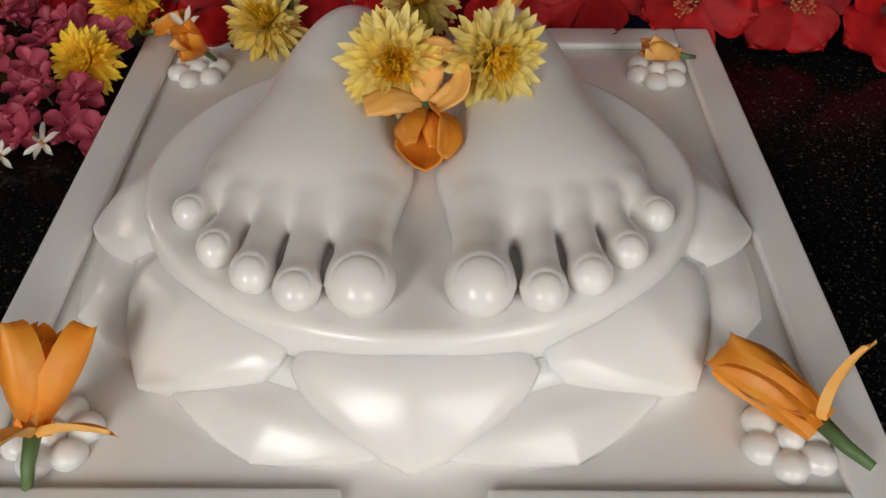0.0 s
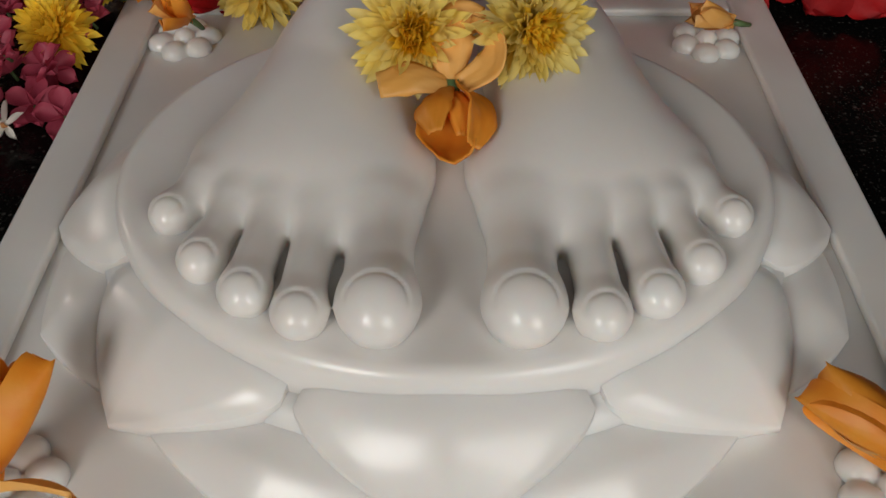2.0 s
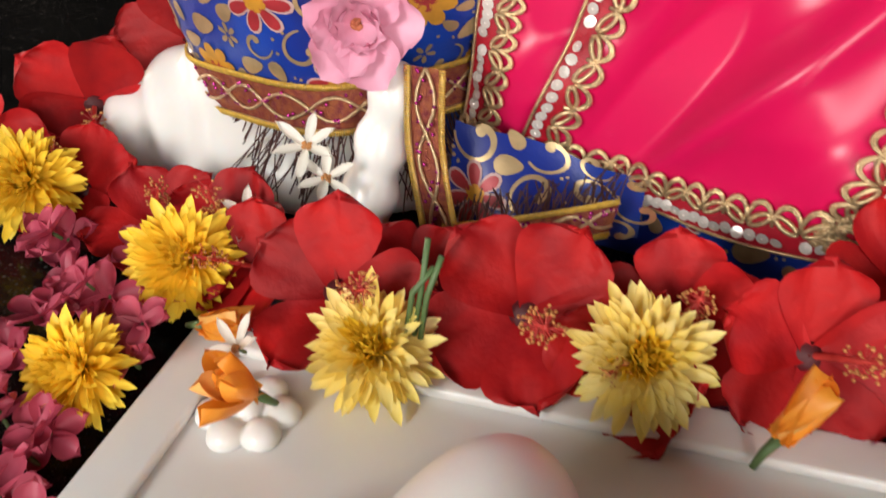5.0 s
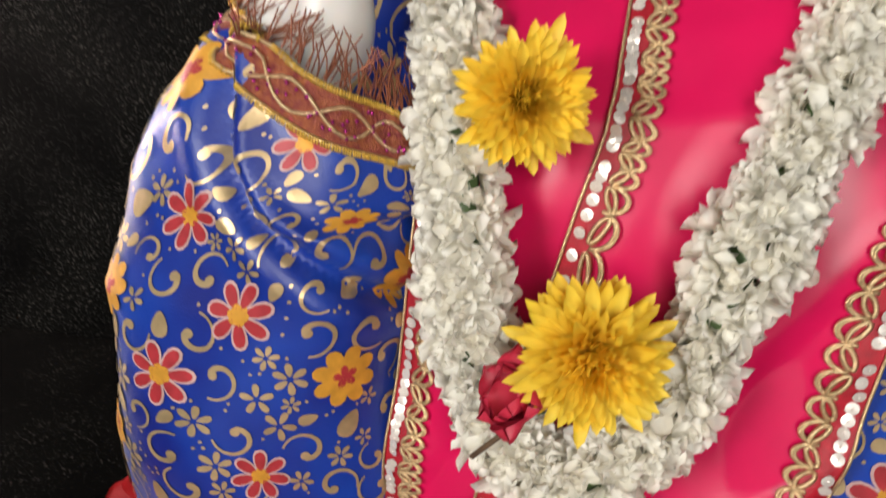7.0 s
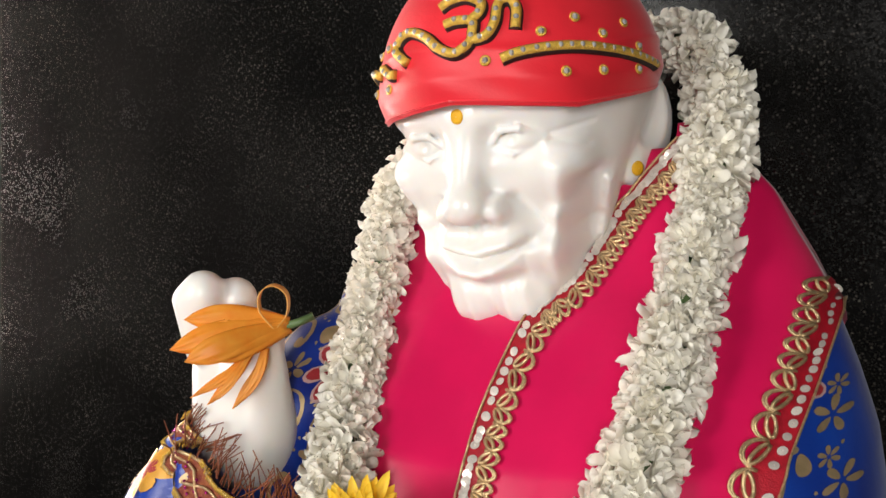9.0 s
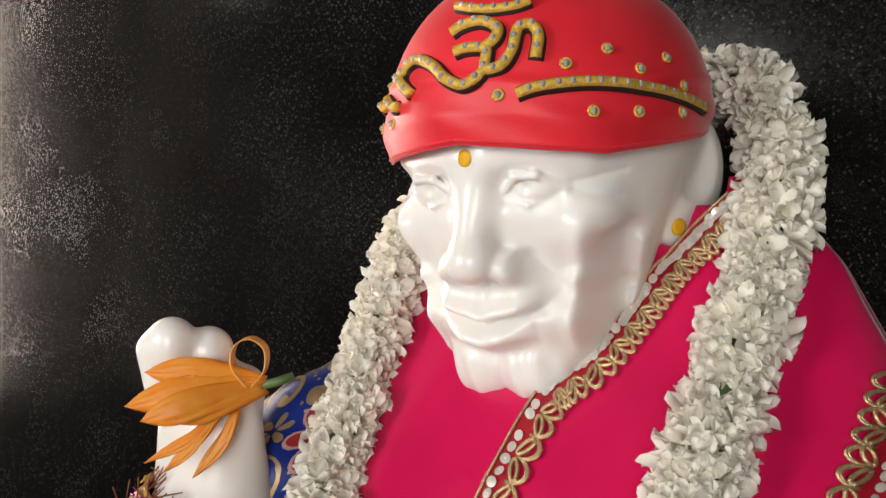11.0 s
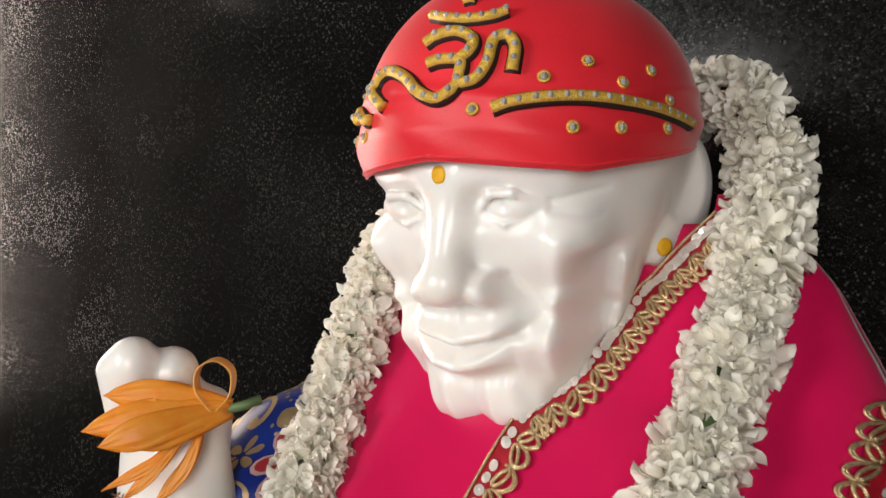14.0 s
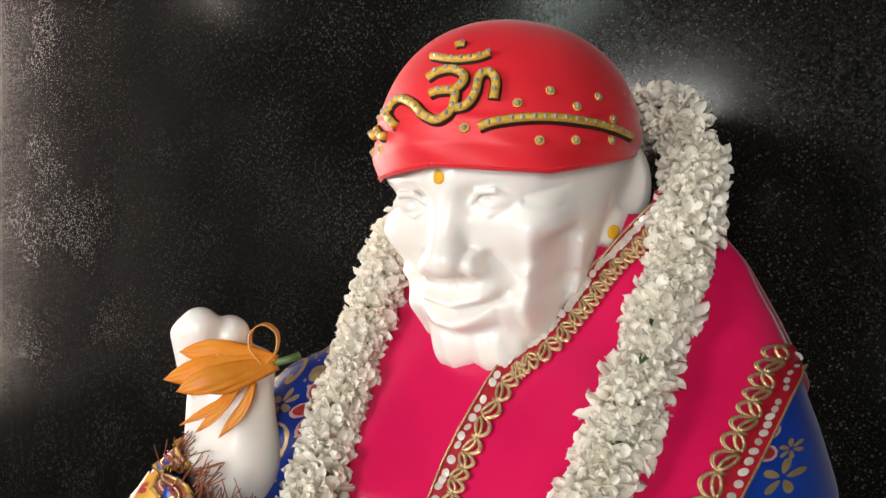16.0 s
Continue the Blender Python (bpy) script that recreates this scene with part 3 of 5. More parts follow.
# the sleeve and side of the robe
SZ = (0.045, 0.1, 0.2, 0.33, 0.41, 0.445, 0.475, 0.507)
SCX = (-0.262, -0.256, -0.252, -0.240, -0.214, -0.198, -0.177, -0.163)
SCY = (0.630, 0.622, 0.62, 0.62, 0.622, 0.622, 0.608, 0.597)
SRX = (0.122, 0.138, 0.158, 0.158, 0.124, 0.104, 0.080, 0.062)
SRY = (0.098, 0.103, 0.108, 0.110, 0.106, 0.098, 0.070, 0.052)


def sleeve(a, z, lift=0.0):
    """a: radians from the front, positive towards +x."""
    cx, cy, rx, ry = (np.interp(z, SZ, k) for k in (SCX, SCY, SRX, SRY))
    fold = 0.0035 * math.sin(5 * a + 14 * z) + 0.004 * math.sin(2.3 * a - 22 * z + 1)
    # a deep fold runs slantwise below the cuff
    c = z - (0.428 - 0.10 * math.sin(a))
    fold += 0.009 * math.exp(-((c - 0.016) / 0.012) ** 2) - 0.011 * math.exp(-((c + 0.004) / 0.006) ** 2) + 0.006 * math.exp(-((c + 0.03) / 0.014) ** 2)
    fold *= float(np.clip((2.3 - abs(a)) / 0.6, 0, 1))
    r = 1 + (fold + lift) / ry
    x, y = cx + rx * r * math.sin(a) * (0.80 if a > 0 and z < 0.40 else 1.0 if a < 0 else 0.80 + 0.20 * min(1.0, (z - 0.40) / 0.06)), cy - ry * r * math.cos(a)
    tilt = float(np.clip((z - 0.385) / 0.09, 0, 1))
    low = float(np.clip((0.16 - z) / 0.12, 0, 1))
    return Vector((x, y, z - 0.62 * tilt * (x - cx) - 0.02 * tilt + low * (0.16 * (x - cx) + 0.012)))


s = Soup()
s.grid([[sleeve(-math.pi + 2 * math.pi * j / 120, z) for j in range(121)] for z in np.linspace(0.045, 0.507, 110)])
s.object("sleeve", BLUE, robe)


ARM = spline([(-0.10, 0.78, 0.585), (-0.153, 0.742, 0.562), (-0.190, 0.672, 0.510), (-0.205, 0.625, 0.44)], 40)


def upper_arm(a, k, lift=0.0):
    """The robe over the upper arm; a: radians round it, k: 0 at the shoulder, 1 at the elbow."""
    i = max(0.0, min(38.999, k * 39))
    j = int(i)
    p, d = ARM[j].lerp(ARM[j + 1], i - j), (ARM[j + 1] - ARM[j]).normalized()
    up = (Vector((0, 0, 1)) - d * d.z).normalized()
    side = d.cross(up)
    r = 0.056 + lift + 0.002 * math.sin(3 * a + 17 * k) + 0.0015 * math.sin(31 * k + a)
    return p + (up * math.cos(a) - side * math.sin(a)) * r


s = Soup()
s.grid([[upper_arm(-math.pi + 2 * math.pi * j / 48, k) for j in range(49)] for k in np.linspace(0, 1, 40)])
s.object("upper_sleeve", BLUE, robe)


# printed motifs: flat shapes in the plane of the cloth, then laid on it
def flower_motif(r, petals, turn, inner=0.25, wide=0.30):
    """Rings of (centre, outline) polygons for a flower of separate petals."""
    out = []
    for k in range(petals):
        a = turn + 2 * math.pi * k / petals
        ax, px = Vector((math.cos(a), math.sin(a))), Vector((-math.sin(a), math.cos(a)))
        pts = []
        for i in range(12):
            q = 2 * math.pi * i / 12
            t = 0.5 - 0.5 * math.cos(q)
            pts.append(ax * r * (inner + (1 - inner) * t) + px * r * wide * math.sin(q) * (0.55 + 0.45 * t))
        out.append(pts)
    return out


def leaf_motif(r, turn):
    ax, px = Vector((math.cos(turn), math.sin(turn))), Vector((-math.sin(turn), math.cos(turn)))
    outer = [ax * r * (-math.cos(2 * math.pi * i / 16)) + px * r * 0.62 * math.sin(2 * math.pi * i / 16) * (1 - 0.35 * (-math.cos(2 * math.pi * i / 16))) for i in range(16)]
    return [outer]


def scroll_motif(r, turn, hand_sign):
    """A curling tendril with a round end, as a strip."""
    left, right = [], []
    n = 22
    for i in range(n + 1):
        t = i / n
        a = turn + hand_sign * 4.6 * t
        rad = r * (1.0 - 0.62 * t)
        w = r * (0.10 + 0.22 * t)
        c = Vector((math.cos(a), math.sin(a)))
        left.append(c * (rad + w * 0.5))
        right.append(c * (rad - w * 0.5))
    end = (left[-1] + right[-1]) / 2
    knob = [end * 0.75 + Vector((math.cos(2 * math.pi * i / 12), math.sin(2 * math.pi * i / 12))) * r * 0.22 for i in range(12)]
    return (left, right), knob


class Print:
    """Gathers motifs in one colour over a cloth; lay(s, t, lift) gives the place on the cloth."""

    def __init__(self, lay, lift):
        self.lay, self.lift, self.soup = lay, lift, Soup()

    def poly(self, at, pts):
        c = sum(pts, Vector((0, 0))) / len(pts)
        base = len(self.soup.v)
        self.soup.v.append(self.lay(at[0] + c.x, at[1] + c.y, self.lift))
        for k in (0.55, 1.0):
            self.soup.v.extend(self.lay(at[0] + c.x + (p.x - c.x) * k, at[1] + c.y + (p.y - c.y) * k, self.lift) for p in pts)
        n = len(pts)
        for i in range(n):
            j = (i + 1) % n
            self.soup.f.append((base, base + 1 + i, base + 1 + j))
            self.soup.f.append((base + 1 + i, base + 1 + n + i, base + 1 + n + j, base + 1 + j))

    def strip(self, at, left, right):
        self.soup.grid([[self.lay(at[0] + p.x, at[1] + p.y, self.lift) for p in row] for row in (left, right)])


def print_cloth(lay, s0, s1, t0, t1, keep, parent, seed, big_step=0.125):
    rng = random.Random(seed)
    gold, orange, red, pale = Print(lay, 0.0010), Print(lay, 0.0016), Print(lay, 0.0016), Print(lay, 0.0012)
    placed = []

    def free(x, y, r):
        return all((x - a) ** 2 + (y - b) ** 2 > (r + c) ** 2 for a, b, c in placed)

    row, t = 0, t0 + 0.03
    while t < t1:
        x = s0 + 0.02 + (row % 2) * big_step * 0.5
        while x < s1:
            px, py = x + rng.uniform(-0.008, 0.008), t + rng.uniform(-0.008, 0.008)
            if keep(px, py):
                r = rng.uniform(0.0215, 0.0255)
                turn = rng.uniform(0, 3)
                if (row + int((x - s0) / big_step)) % 2:
                    for p in flower_motif(r, 8, turn, 0.08, 0.32):
                        orange.poly((px, py), p)
                    for p in flower_motif(r * 0.38, 5, turn, 0.0, 0.4):
                        red.poly((px, py), [q * 1.0 for q in p])
                else:
                    for p in flower_motif(r * 1.06, 7, turn, 0.14, 0.30):
                        pale.poly((px, py), p)
                    for p in flower_motif(r * 0.97, 7, turn, 0.2, 0.24):
                        red.poly((px, py), p)
                    for p in flower_motif(r * 0.34, 6, turn, 0.0, 0.5):
                        orange.poly((px, py), p)
                placed.append((px, py, r * 0.95))
            x += big_step
        t += big_step * 0.52
        row += 1
    for kind, r, tries in (("scroll", 0.0170, 260), ("leaf", 0.0120, 160), ("flower", 0.0130, 300), ("scroll", 0.0135, 600), ("leaf", 0.010, 700), ("flower", 0.010, 1200), ("leaf", 0.0075, 1500), ("flower", 0.0075, 1500), ("dot", 0.0017, 2200)):
        for _ in range(tries):
            x, y = rng.uniform(s0, s1), rng.uniform(t0, t1)
            if not keep(x, y) or not free(x, y, r * (0.80 if kind != "dot" else 1.4)):
                continue
            placed.append((x, y, r))
            turn = rng.uniform(0, 2 * math.pi)
            if kind == "scroll":
                (a, b), knob = scroll_motif(r, turn, rng.choice((-1, 1)))
                gold.strip((x, y), a, b)
                gold.poly((x, y), knob)
            elif kind == "leaf":
                gold.poly((x, y), leaf_motif(r, turn)[0])
            elif kind == "flower":
                for p in flower_motif(r, rng.choice((5, 6, 6)), turn, 0.16, 0.26):
                    gold.poly((x, y), p)
            else:
                gold.poly((x, y), [Vector((math.cos(k), math.sin(k))) * r * rng.uniform(0.6, 1) for k in np.linspace(0, 5.5, 7)])
    for pr, name, mat in ((gold, "gold_print", GOLDPRINT), (orange, "orange_print", ORANGEPRINT), (red, "red_print", REDPRINT), (pale, "pale_print", PALEPRINT)):
        if pr.soup.f:
            tagged(pr.soup.object(name, mat, parent), kind="stuff")


print_cloth(lambda s_, t_, l: sleeve(s_ / 0.125, t_, l), -0.24, 0.20, 0.05, 0.494, lambda x, y: True, robe, 3)
print_cloth(lambda s_, t_, l: upper_arm(s_ / 0.056, t_ / 0.2, l), -0.15, 0.15, 0.0, 0.19, lambda x, y: True, robe, 4)
print_cloth(on_torso, -0.265, 0.30, 0.0, 0.66,
            lambda x, z: abs((x - TX) / np.interp(z, ZK, AK)) < 0.96 and ((x < -0.10 and z > 0.42) or x > np.interp(z, (0.0, 0.05, 0.36, 0.6), (0.0, 0.10, 0.17, 0.26)) or z < 0.04 or (x < -0.13)), robe, 5)


# bands of maroon brocade with gold cords and fringe
def band(parent, pts, outs, downs, width, seed, fringe=0.0, fringe_mat=None, out_fringe=0.2):
    """A band along pts; outs: normals; downs: directions across the band towards its fringe."""
    rng = random.Random(seed)
    n = len(pts)
    s = Soup()
    s.grid([[p + o * (0.0025 + 0.0012 * math.sin(i * 1.7 + k)) + d * width * k / 4 for k in range(5)] for i, (p, o, d) in enumerate(zip(pts, outs, downs))])
    s.object("brocade_band", MAROON, parent)
    s = Soup()
    for f, r in ((0.04, 0.0016), (0.96, 0.0016)):
        s.tube([p + o * 0.004 + d * width * f for p, o, d in zip(pts, outs, downs)], r, 6)
    for ph in (0, math.pi):
        s.tube([p + o * 0.0042 + d * width * (0.5 + 0.26 * math.sin(i * 0.55 + ph)) for i, (p, o, d) in enumerate(zip(pts, outs, downs))], 0.0013, 5)
    s.object("gold_cord", GOLD, parent)
    s = Soup()
    for i in range(0, n - 1, 1):
        for k in range(2):
            a = rng.random()
            p = pts[i].lerp(pts[i + 1], a) + outs[i] * 0.0045 + downs[i] * width * rng.uniform(0.2, 0.8)
            s.ball(p, 0.0015, 3, 5)
    tagged(s.object("magenta_sequin", MAGENTA, parent), kind="stuff")
    s = Soup()
    for i in range(0, n - 1):
        for f in (0.02, 0.98):
            for k in range(4):
                p = pts[i].lerp(pts[i + 1], k / 4)
                s.tube([p + outs[i] * 0.0055 + downs[i] * (width * f - 0.0022), p + outs[i] * 0.0055 + downs[i] * (width * f + 0.0022)], 0.0007, 4)
    tagged(s.object("gold_stitch", GOLDYELLOW, parent), kind="stuff")
    if fringe:
        s = Soup()
        for i in range(n - 1):
            for k in range(6):
                if rng.random() < 0.35:
                    continue
                p = pts[i].lerp(pts[i + 1], rng.random()) + downs[i] * width
                side = (pts[i + 1] - pts[i]).normalized()
                L = fringe * rng.uniform(0.5, 1.2)
                w = downs[i] + side * rng.gauss(0, 0.28) + outs[i] * (out_fringe + rng.gauss(0, 0.15))
                b = side * rng.gauss(0, 0.2) * L
                s.tube([p, p + w * L * 0.5 + b * 0.2, p + w * L + b], 0.0006, 3, False)
        tagged(s.object("fringe", fringe_mat, parent), kind="stuff")


def frames_along(f, params):
    """Points and outward normals of a cloth's edge; f(p, lift)."""
    pts = [f(p, 0.0) for p in params]
    outs = [(f(p, 0.01) - f(p, 0.0)).normalized() for p in params]
    return pts, outs


pa = np.linspace(-2.3, 1.35, 64)
pts, outs = frames_along(lambda a, l: sleeve(a, 0.075, l), pa)
band(robe, pts, outs, [Vector((0, 0, -1))] * len(pts), 0.036, 1, 0.044, FRINGE, 0.75)
pa = np.linspace(-2.6, 2.6, 64)
pts, outs = frames_along(lambda a, l: sleeve(a, 0.500, l), pa)
downs = [(sleeve(a, 0.475) - sleeve(a, 0.500)).normalized() for a in pa]
pts2 = [p - d * 0.012 for p, d in zip(pts, downs)]
band(robe, [p + d * 0.034 for p, d in zip(pts2, downs)], outs, [-d for d in downs], 0.036, 2, 0.03, COPPER, 0.05)
# the loose corner of the robe that hangs beside the marble
hang = spline([(-0.176, 0.500, 0.118), (-0.172, 0.488, 0.07), (-0.160, 0.478, 0.02), (-0.152, 0.474, -0.006)], 22)
band(robe, hang, [Vector((-0.2, -0.97, 0.1)).normalized()] * 22, [Vector((0.97, -0.2, 0.05))] * 22, 0.026, 4, 0.0)
turn_up = spline([(-0.150, 0.470, -0.004), (-0.11, 0.474, 0.006), (-0.07, 0.482, 0.016), (-0.04, 0.492, 0.022)], 22)
band(robe, turn_up, [Vector((0.1, -0.95, 0.3)).normalized()] * 22, [Vector((0.15, 0.25, 0.95)).normalized()] * 22, 0.024, 5, 0.02, FRINGE, 0.1)
def corner(u, v, lift=0.0):
    return Vector((-0.152 + 0.13 * u, 0.486 + 0.04 * v + 0.01 * u + 0.004 * math.sin(9 * u + 4 * v) - lift, 0.0 + 0.018 * u + (0.072 - 0.05 * u) * v))


s = Soup()
s.grid([[corner(u, v) for u in np.linspace(0, 1, 20)] for v in np.linspace(0, 1, 14)])
s.object("loose_corner", BLUE, robe)
print_cloth(lambda a, b, l: corner(a / 0.13, b / 0.07, l), 0.0, 0.13, 0.0, 0.07, lambda x, y: True, robe, 9, 0.5)

# ---------------------------------------------------------------- the pink satin shawl
TRIM1 = [(-0.128, 0.62), (-0.114, 0.5), (-0.108, 0.395), (-0.129, 0.251), (-0.145, 0.15), (-0.155, 0.03)]
TRIM2 = [(0.148, 0.752), (0.126, 0.726), (0.104, 0.696), (0.088, 0.664), (0.072, 0.634), (0.046, 0.606), (0.028, 0.54), (0.024, 0.49), (0.020, 0.450), (0.000, 0.388), (-0.064, 0.197), (-0.09, 0.103), (-0.118, 0.026)]
TRIMR = [(0.277, 0.62), (0.257, 0.541), (0.220, 0.43), (0.190, 0.36), (0.166, 0.25), (0.142, 0.15), (0.118, 0.045), (0.112, 0.02)]
HEM = [(-0.155, 0.030), (-0.118, 0.025), (-0.04, 0.022), (0.03, 0.016), (0.112, 0.020)]


def edge_x(line, z):
    q = sorted(line, key=lambda p: p[1])
    return float(np.interp(z, [p[1] for p in q], [p[0] for p in q]))


def satin_fold(x, z):
    n = noise.noise(Vector((x * 9 + z * 3, z * 5 - x * 2, 1.7))) * 0.010 + noise.noise(Vector((x * 22 - z * 10, z * 9, 5.2))) * 0.0035
    d = z - 0.09 - 1.1 * (x - 0.02)
    n += 0.006 * math.exp(-((d / 0.02) ** 2)) + 0.005 * math.exp(-(((d + 0.11) / 0.022) ** 2)) + 0.006 * math.exp(-(((d - 0.13) / 0.03) ** 2))
    n += 0.004 * math.sin(26 * (x - 0.6 * z) + 5 * noise.noise(Vector((x * 7, z * 7, 3.1)))) * float(np.clip((0.30 - z) / 0.15, 0, 1))
    return max(0.0, float(np.interp(z, (0.26, 0.36), (2.1, 1.25))) * n + 0.007) * float(np.interp(z, (0.02, 0.08, 0.5, 0.62), (0.3, 1, 1, 0.35)))


shawl = thing("pink_shawl", "hot pink satin shawl edged with sequinned gold trim", "shawl")


def sheet(name, left, right, z0, z1, lift, nx=70, nz=150):
    rows = []
    for z in np.linspace(z0, z1, nz):
        x0, x1 = left(z), right(z)
        rows.append([on_torso(x, z, lift + satin_fold(x, z)) for x in np.linspace(x0, x1, nx)])
    s = Soup()
    s.grid(rows)
    ob = s.object(name, PINK, shawl)
    sol = ob.modifiers.new("thickness", "SOLIDIFY")
    sol.thickness, sol.offset = 0.0012, -1
    return ob


def full(z):
    return TX + 0.997 * float(np.interp(z, ZK, AK))


sheet("under_layer", lambda z: edge_x(TRIM1, z) - max(0.0, z - 0.62) * 0.35, lambda z: min(full(z) - 0.01, edge_x(TRIM2, z) + (0.03 if z < 0.55 else 0.004)), 0.03, 0.745, 0.003)
sheet("upper_layer", lambda z: edge_x(TRIM2, z), lambda z: edge_x(TRIMR, z) if z < 0.62 else full(z), 0.022, 0.765, 0.0065)
s = Soup()
rows = []
for z in np.linspace(0.50, 0.745, 40):
    aa, bb = np.interp(z, ZK, AK) + 0.006, np.interp(z, ZK, BK)
    a0 = 0.92 if z > 0.61 else 0.92 + (0.61 - z) * 9
    rows.append([(TX + aa * abs(math.sin(a)) ** 0.9 * math.copysign(1, math.sin(a)), TY - bb * 0.9 * math.cos(a) if a < math.pi / 2 else TY - 0.62 * bb * math.cos(a), z) for a in np.linspace(math.pi * a0 * 0.5, math.pi * 1.5, 50)])
s.grid(rows)
s.object("shoulder_wrap", PINK, shawl)


def trim(line, side, lift, seed, parent=shawl, step=0.0125, width=0.030):
    """Sequinned trim along a line of (x, z) on the cloth, its scallops towards side (+1: to the right of its course)."""
    rng = random.Random(seed)
    length = sum(math.dist(a, b) for a, b in zip(line, line[1:]))
    n = max(8, int(length / 0.0031))
    path = [Vector((p.x, p.y)) for p in [Vector((*q, 0)) for q in spline([(a, b, 0) for a, b in line], n) and [(v.x, v.y) for v in spline([(a, b, 0) for a, b in line], n)]]]
    tang = [(path[min(i + 1, n - 1)] - path[max(i - 1, 0)]).normalized() for i in range(n)]
    norm = [Vector((t.y, -t.x)) * side for t in tang]

    def at(i, w, l):
        i = max(0.0, min(n - 1.001, i))
        k = int(i)
        p = path[k].lerp(path[k + 1], i - k) + norm[k] * w
        return on_torso(p.x, p.y, lift + satin_fold(p.x, p.y) + l)

    per = step / 0.0031
    s = Soup()
    s.grid([[at(i, width * (0.62 + 0.16 * abs(math.sin(math.pi * i / per))) * k / 4, 0.0012) for k in range(5)] for i in range(n)])
    s.object("ribbon", RIBBON, parent)
    s = Soup()
    s.tube([at(i, 0.0012, 0.0025) for i in range(n)], 0.0012, 6)
    s.object("edge_cord", GOLD, parent)
    scallops, ovals, sequins = Soup(), Soup(), Soup()
    m = int(n / per)
    for k in range(m):
        c = (k + 0.5) * per
        for w0, w1 in ((0.60, 0.40), (0.545, 0.40)):
            scallops.tube([at(c + per * 0.5 * math.cos(q), width * (w0 + w1 * math.sin(q)), 0.0026) for q in np.linspace(math.pi, 0, 11)], 0.0013, 5)
        q0 = rng.uniform(-0.2, 0.2)
        sgn = 1 if k % 2 else -1
        ovals.tube([at(c + per * 0.40 * math.cos(q), width * (0.62 + 0.105 * math.sin(q) + 0.10 * sgn * math.cos(q)), 0.003) for q in np.linspace(0, 2 * math.pi, 13)], 0.0017, 5)
        for j in range(2):
            if rng.random() < 0.1:
                continue
            o = at(k * per + (j + 0.5) * per / 2, width * rng.uniform(0.22, 0.28), 0.0028)
            e1 = (at(k * per + (j + 0.5) * per / 2 + 0.5, width * 0.25, 0.0028) - at(k * per + (j + 0.5) * per / 2 - 0.5, width * 0.25, 0.0028)).normalized()
            e2 = (at(c, width * 0.35, 0.0028) - at(c, width * 0.15, 0.0028)).normalized()
            nn = e1.cross(e2)
            nn = nn if nn.y < 0 else -nn
            e2 = (e2 + nn * rng.uniform(-0.35, 0.35)).normalized()
            e1 = (e1 + nn * rng.uniform(-0.25, 0.25)).normalized()
            r = 0.0041
            base = len(sequins.v)
            sequins.v.append(o - nn * 0.0004)
            for rr, l in ((0.2, 0.0003), (1.0, 0.0)):
                sequins.v.extend(o + (e1 * math.cos(q) + e2 * math.sin(q)) * r * rr + nn * l for q in np.linspace(0, 2 * math.pi, 11)[:-1])
            for q in range(10):
                w = (q + 1) % 10
                sequins.f += [(base, base + 1 + q, base + 1 + w), (base + 1 + q, base + 11 + q, base + 11 + w, base + 1 + w)]
    tagged(scallops.object("scallop_cord", GOLD, parent), kind="stuff")
    tagged(ovals.object("oval_cord", GOLD, parent), kind="stuff")
    tagged(sequins.object("sequin", SEQUIN, parent, smooth=False), kind="stuff")


trim(TRIM1, -1, 0.004, 1)
trim(TRIM2, -1, 0.0075, 2)
trim(TRIMR, 1, 0.0075, 3)
trim(HEM, -1, 0.0085, 4)

# ---------------------------------------------------------------- the red cap
def cap(a, t, lift=0.0):
    """a: radians from the front towards +x; t: 0 at the rim, 1 at the crown."""
    zr = float(np.interp(abs(a if a < math.pi else a - 2 * math.pi), (0.0, 0.45, 0.83, 1.26, 1.9, 3.2), (0.7845, 0.780, 0.7775, 0.787, 0.802, 0.80)))
    f = (1 - min(0.9999, t) ** 2.4) ** (1 / 2.2)
    base = 0.955 + 0.045 * min(1.0, t / 0.14)
    wr = 0.0012 * math.sin(9 * a + 20 * t) * math.exp(-((t - 0.1) / 0.12) ** 2) + 0.0018 * math.exp(-((t - 0.30 + 0.03 * math.sin(3 * a)) / 0.03) ** 2)
    k = f * base + (wr + lift) / 0.13
    return Vector((0.022 + 0.125 * k * math.sin(a), 0.77 - 0.145 * k * math.cos(a), zr + (0.932 - zr) * t + lift * t))


def mark(a, t, lift=0.0):
    """A place on the cap for its embroidery, counted from the level seam."""
    base, rim = 0.785 + 0.016 * (1 - math.cos(a)) / 2, cap(a, 0.0).z
    return cap(a, (base - rim + (0.932 - base) * t) / (0.932 - rim), lift)


headwear = thing("red_cap", "snug red cotton cap embroidered with gold thread and stones", "cap")
s = Soup()
rows = [[cap(2 * math.pi * j / 120, 0.02, -0.004) for j in range(120)], [cap(2 * math.pi * j / 120, 0.0, -0.001) for j in range(120)]]
rows += [[cap(2 * math.pi * j / 120, t) for j in range(120)] for t in np.r_[np.linspace(0.005, 0.9, 60), 0.94, 0.97, 0.99, 0.999]]
s.grid(rows, True)
s.object("cap_body", RED_CLOTH, headwear)
s = Soup()
s.tube([cap(a, 0.022, 0.0004) for a in np.linspace(0, 2 * math.pi, 121)], 0.0009, 5)
s.object("rim_seam", RED_CLOTH, headwear)


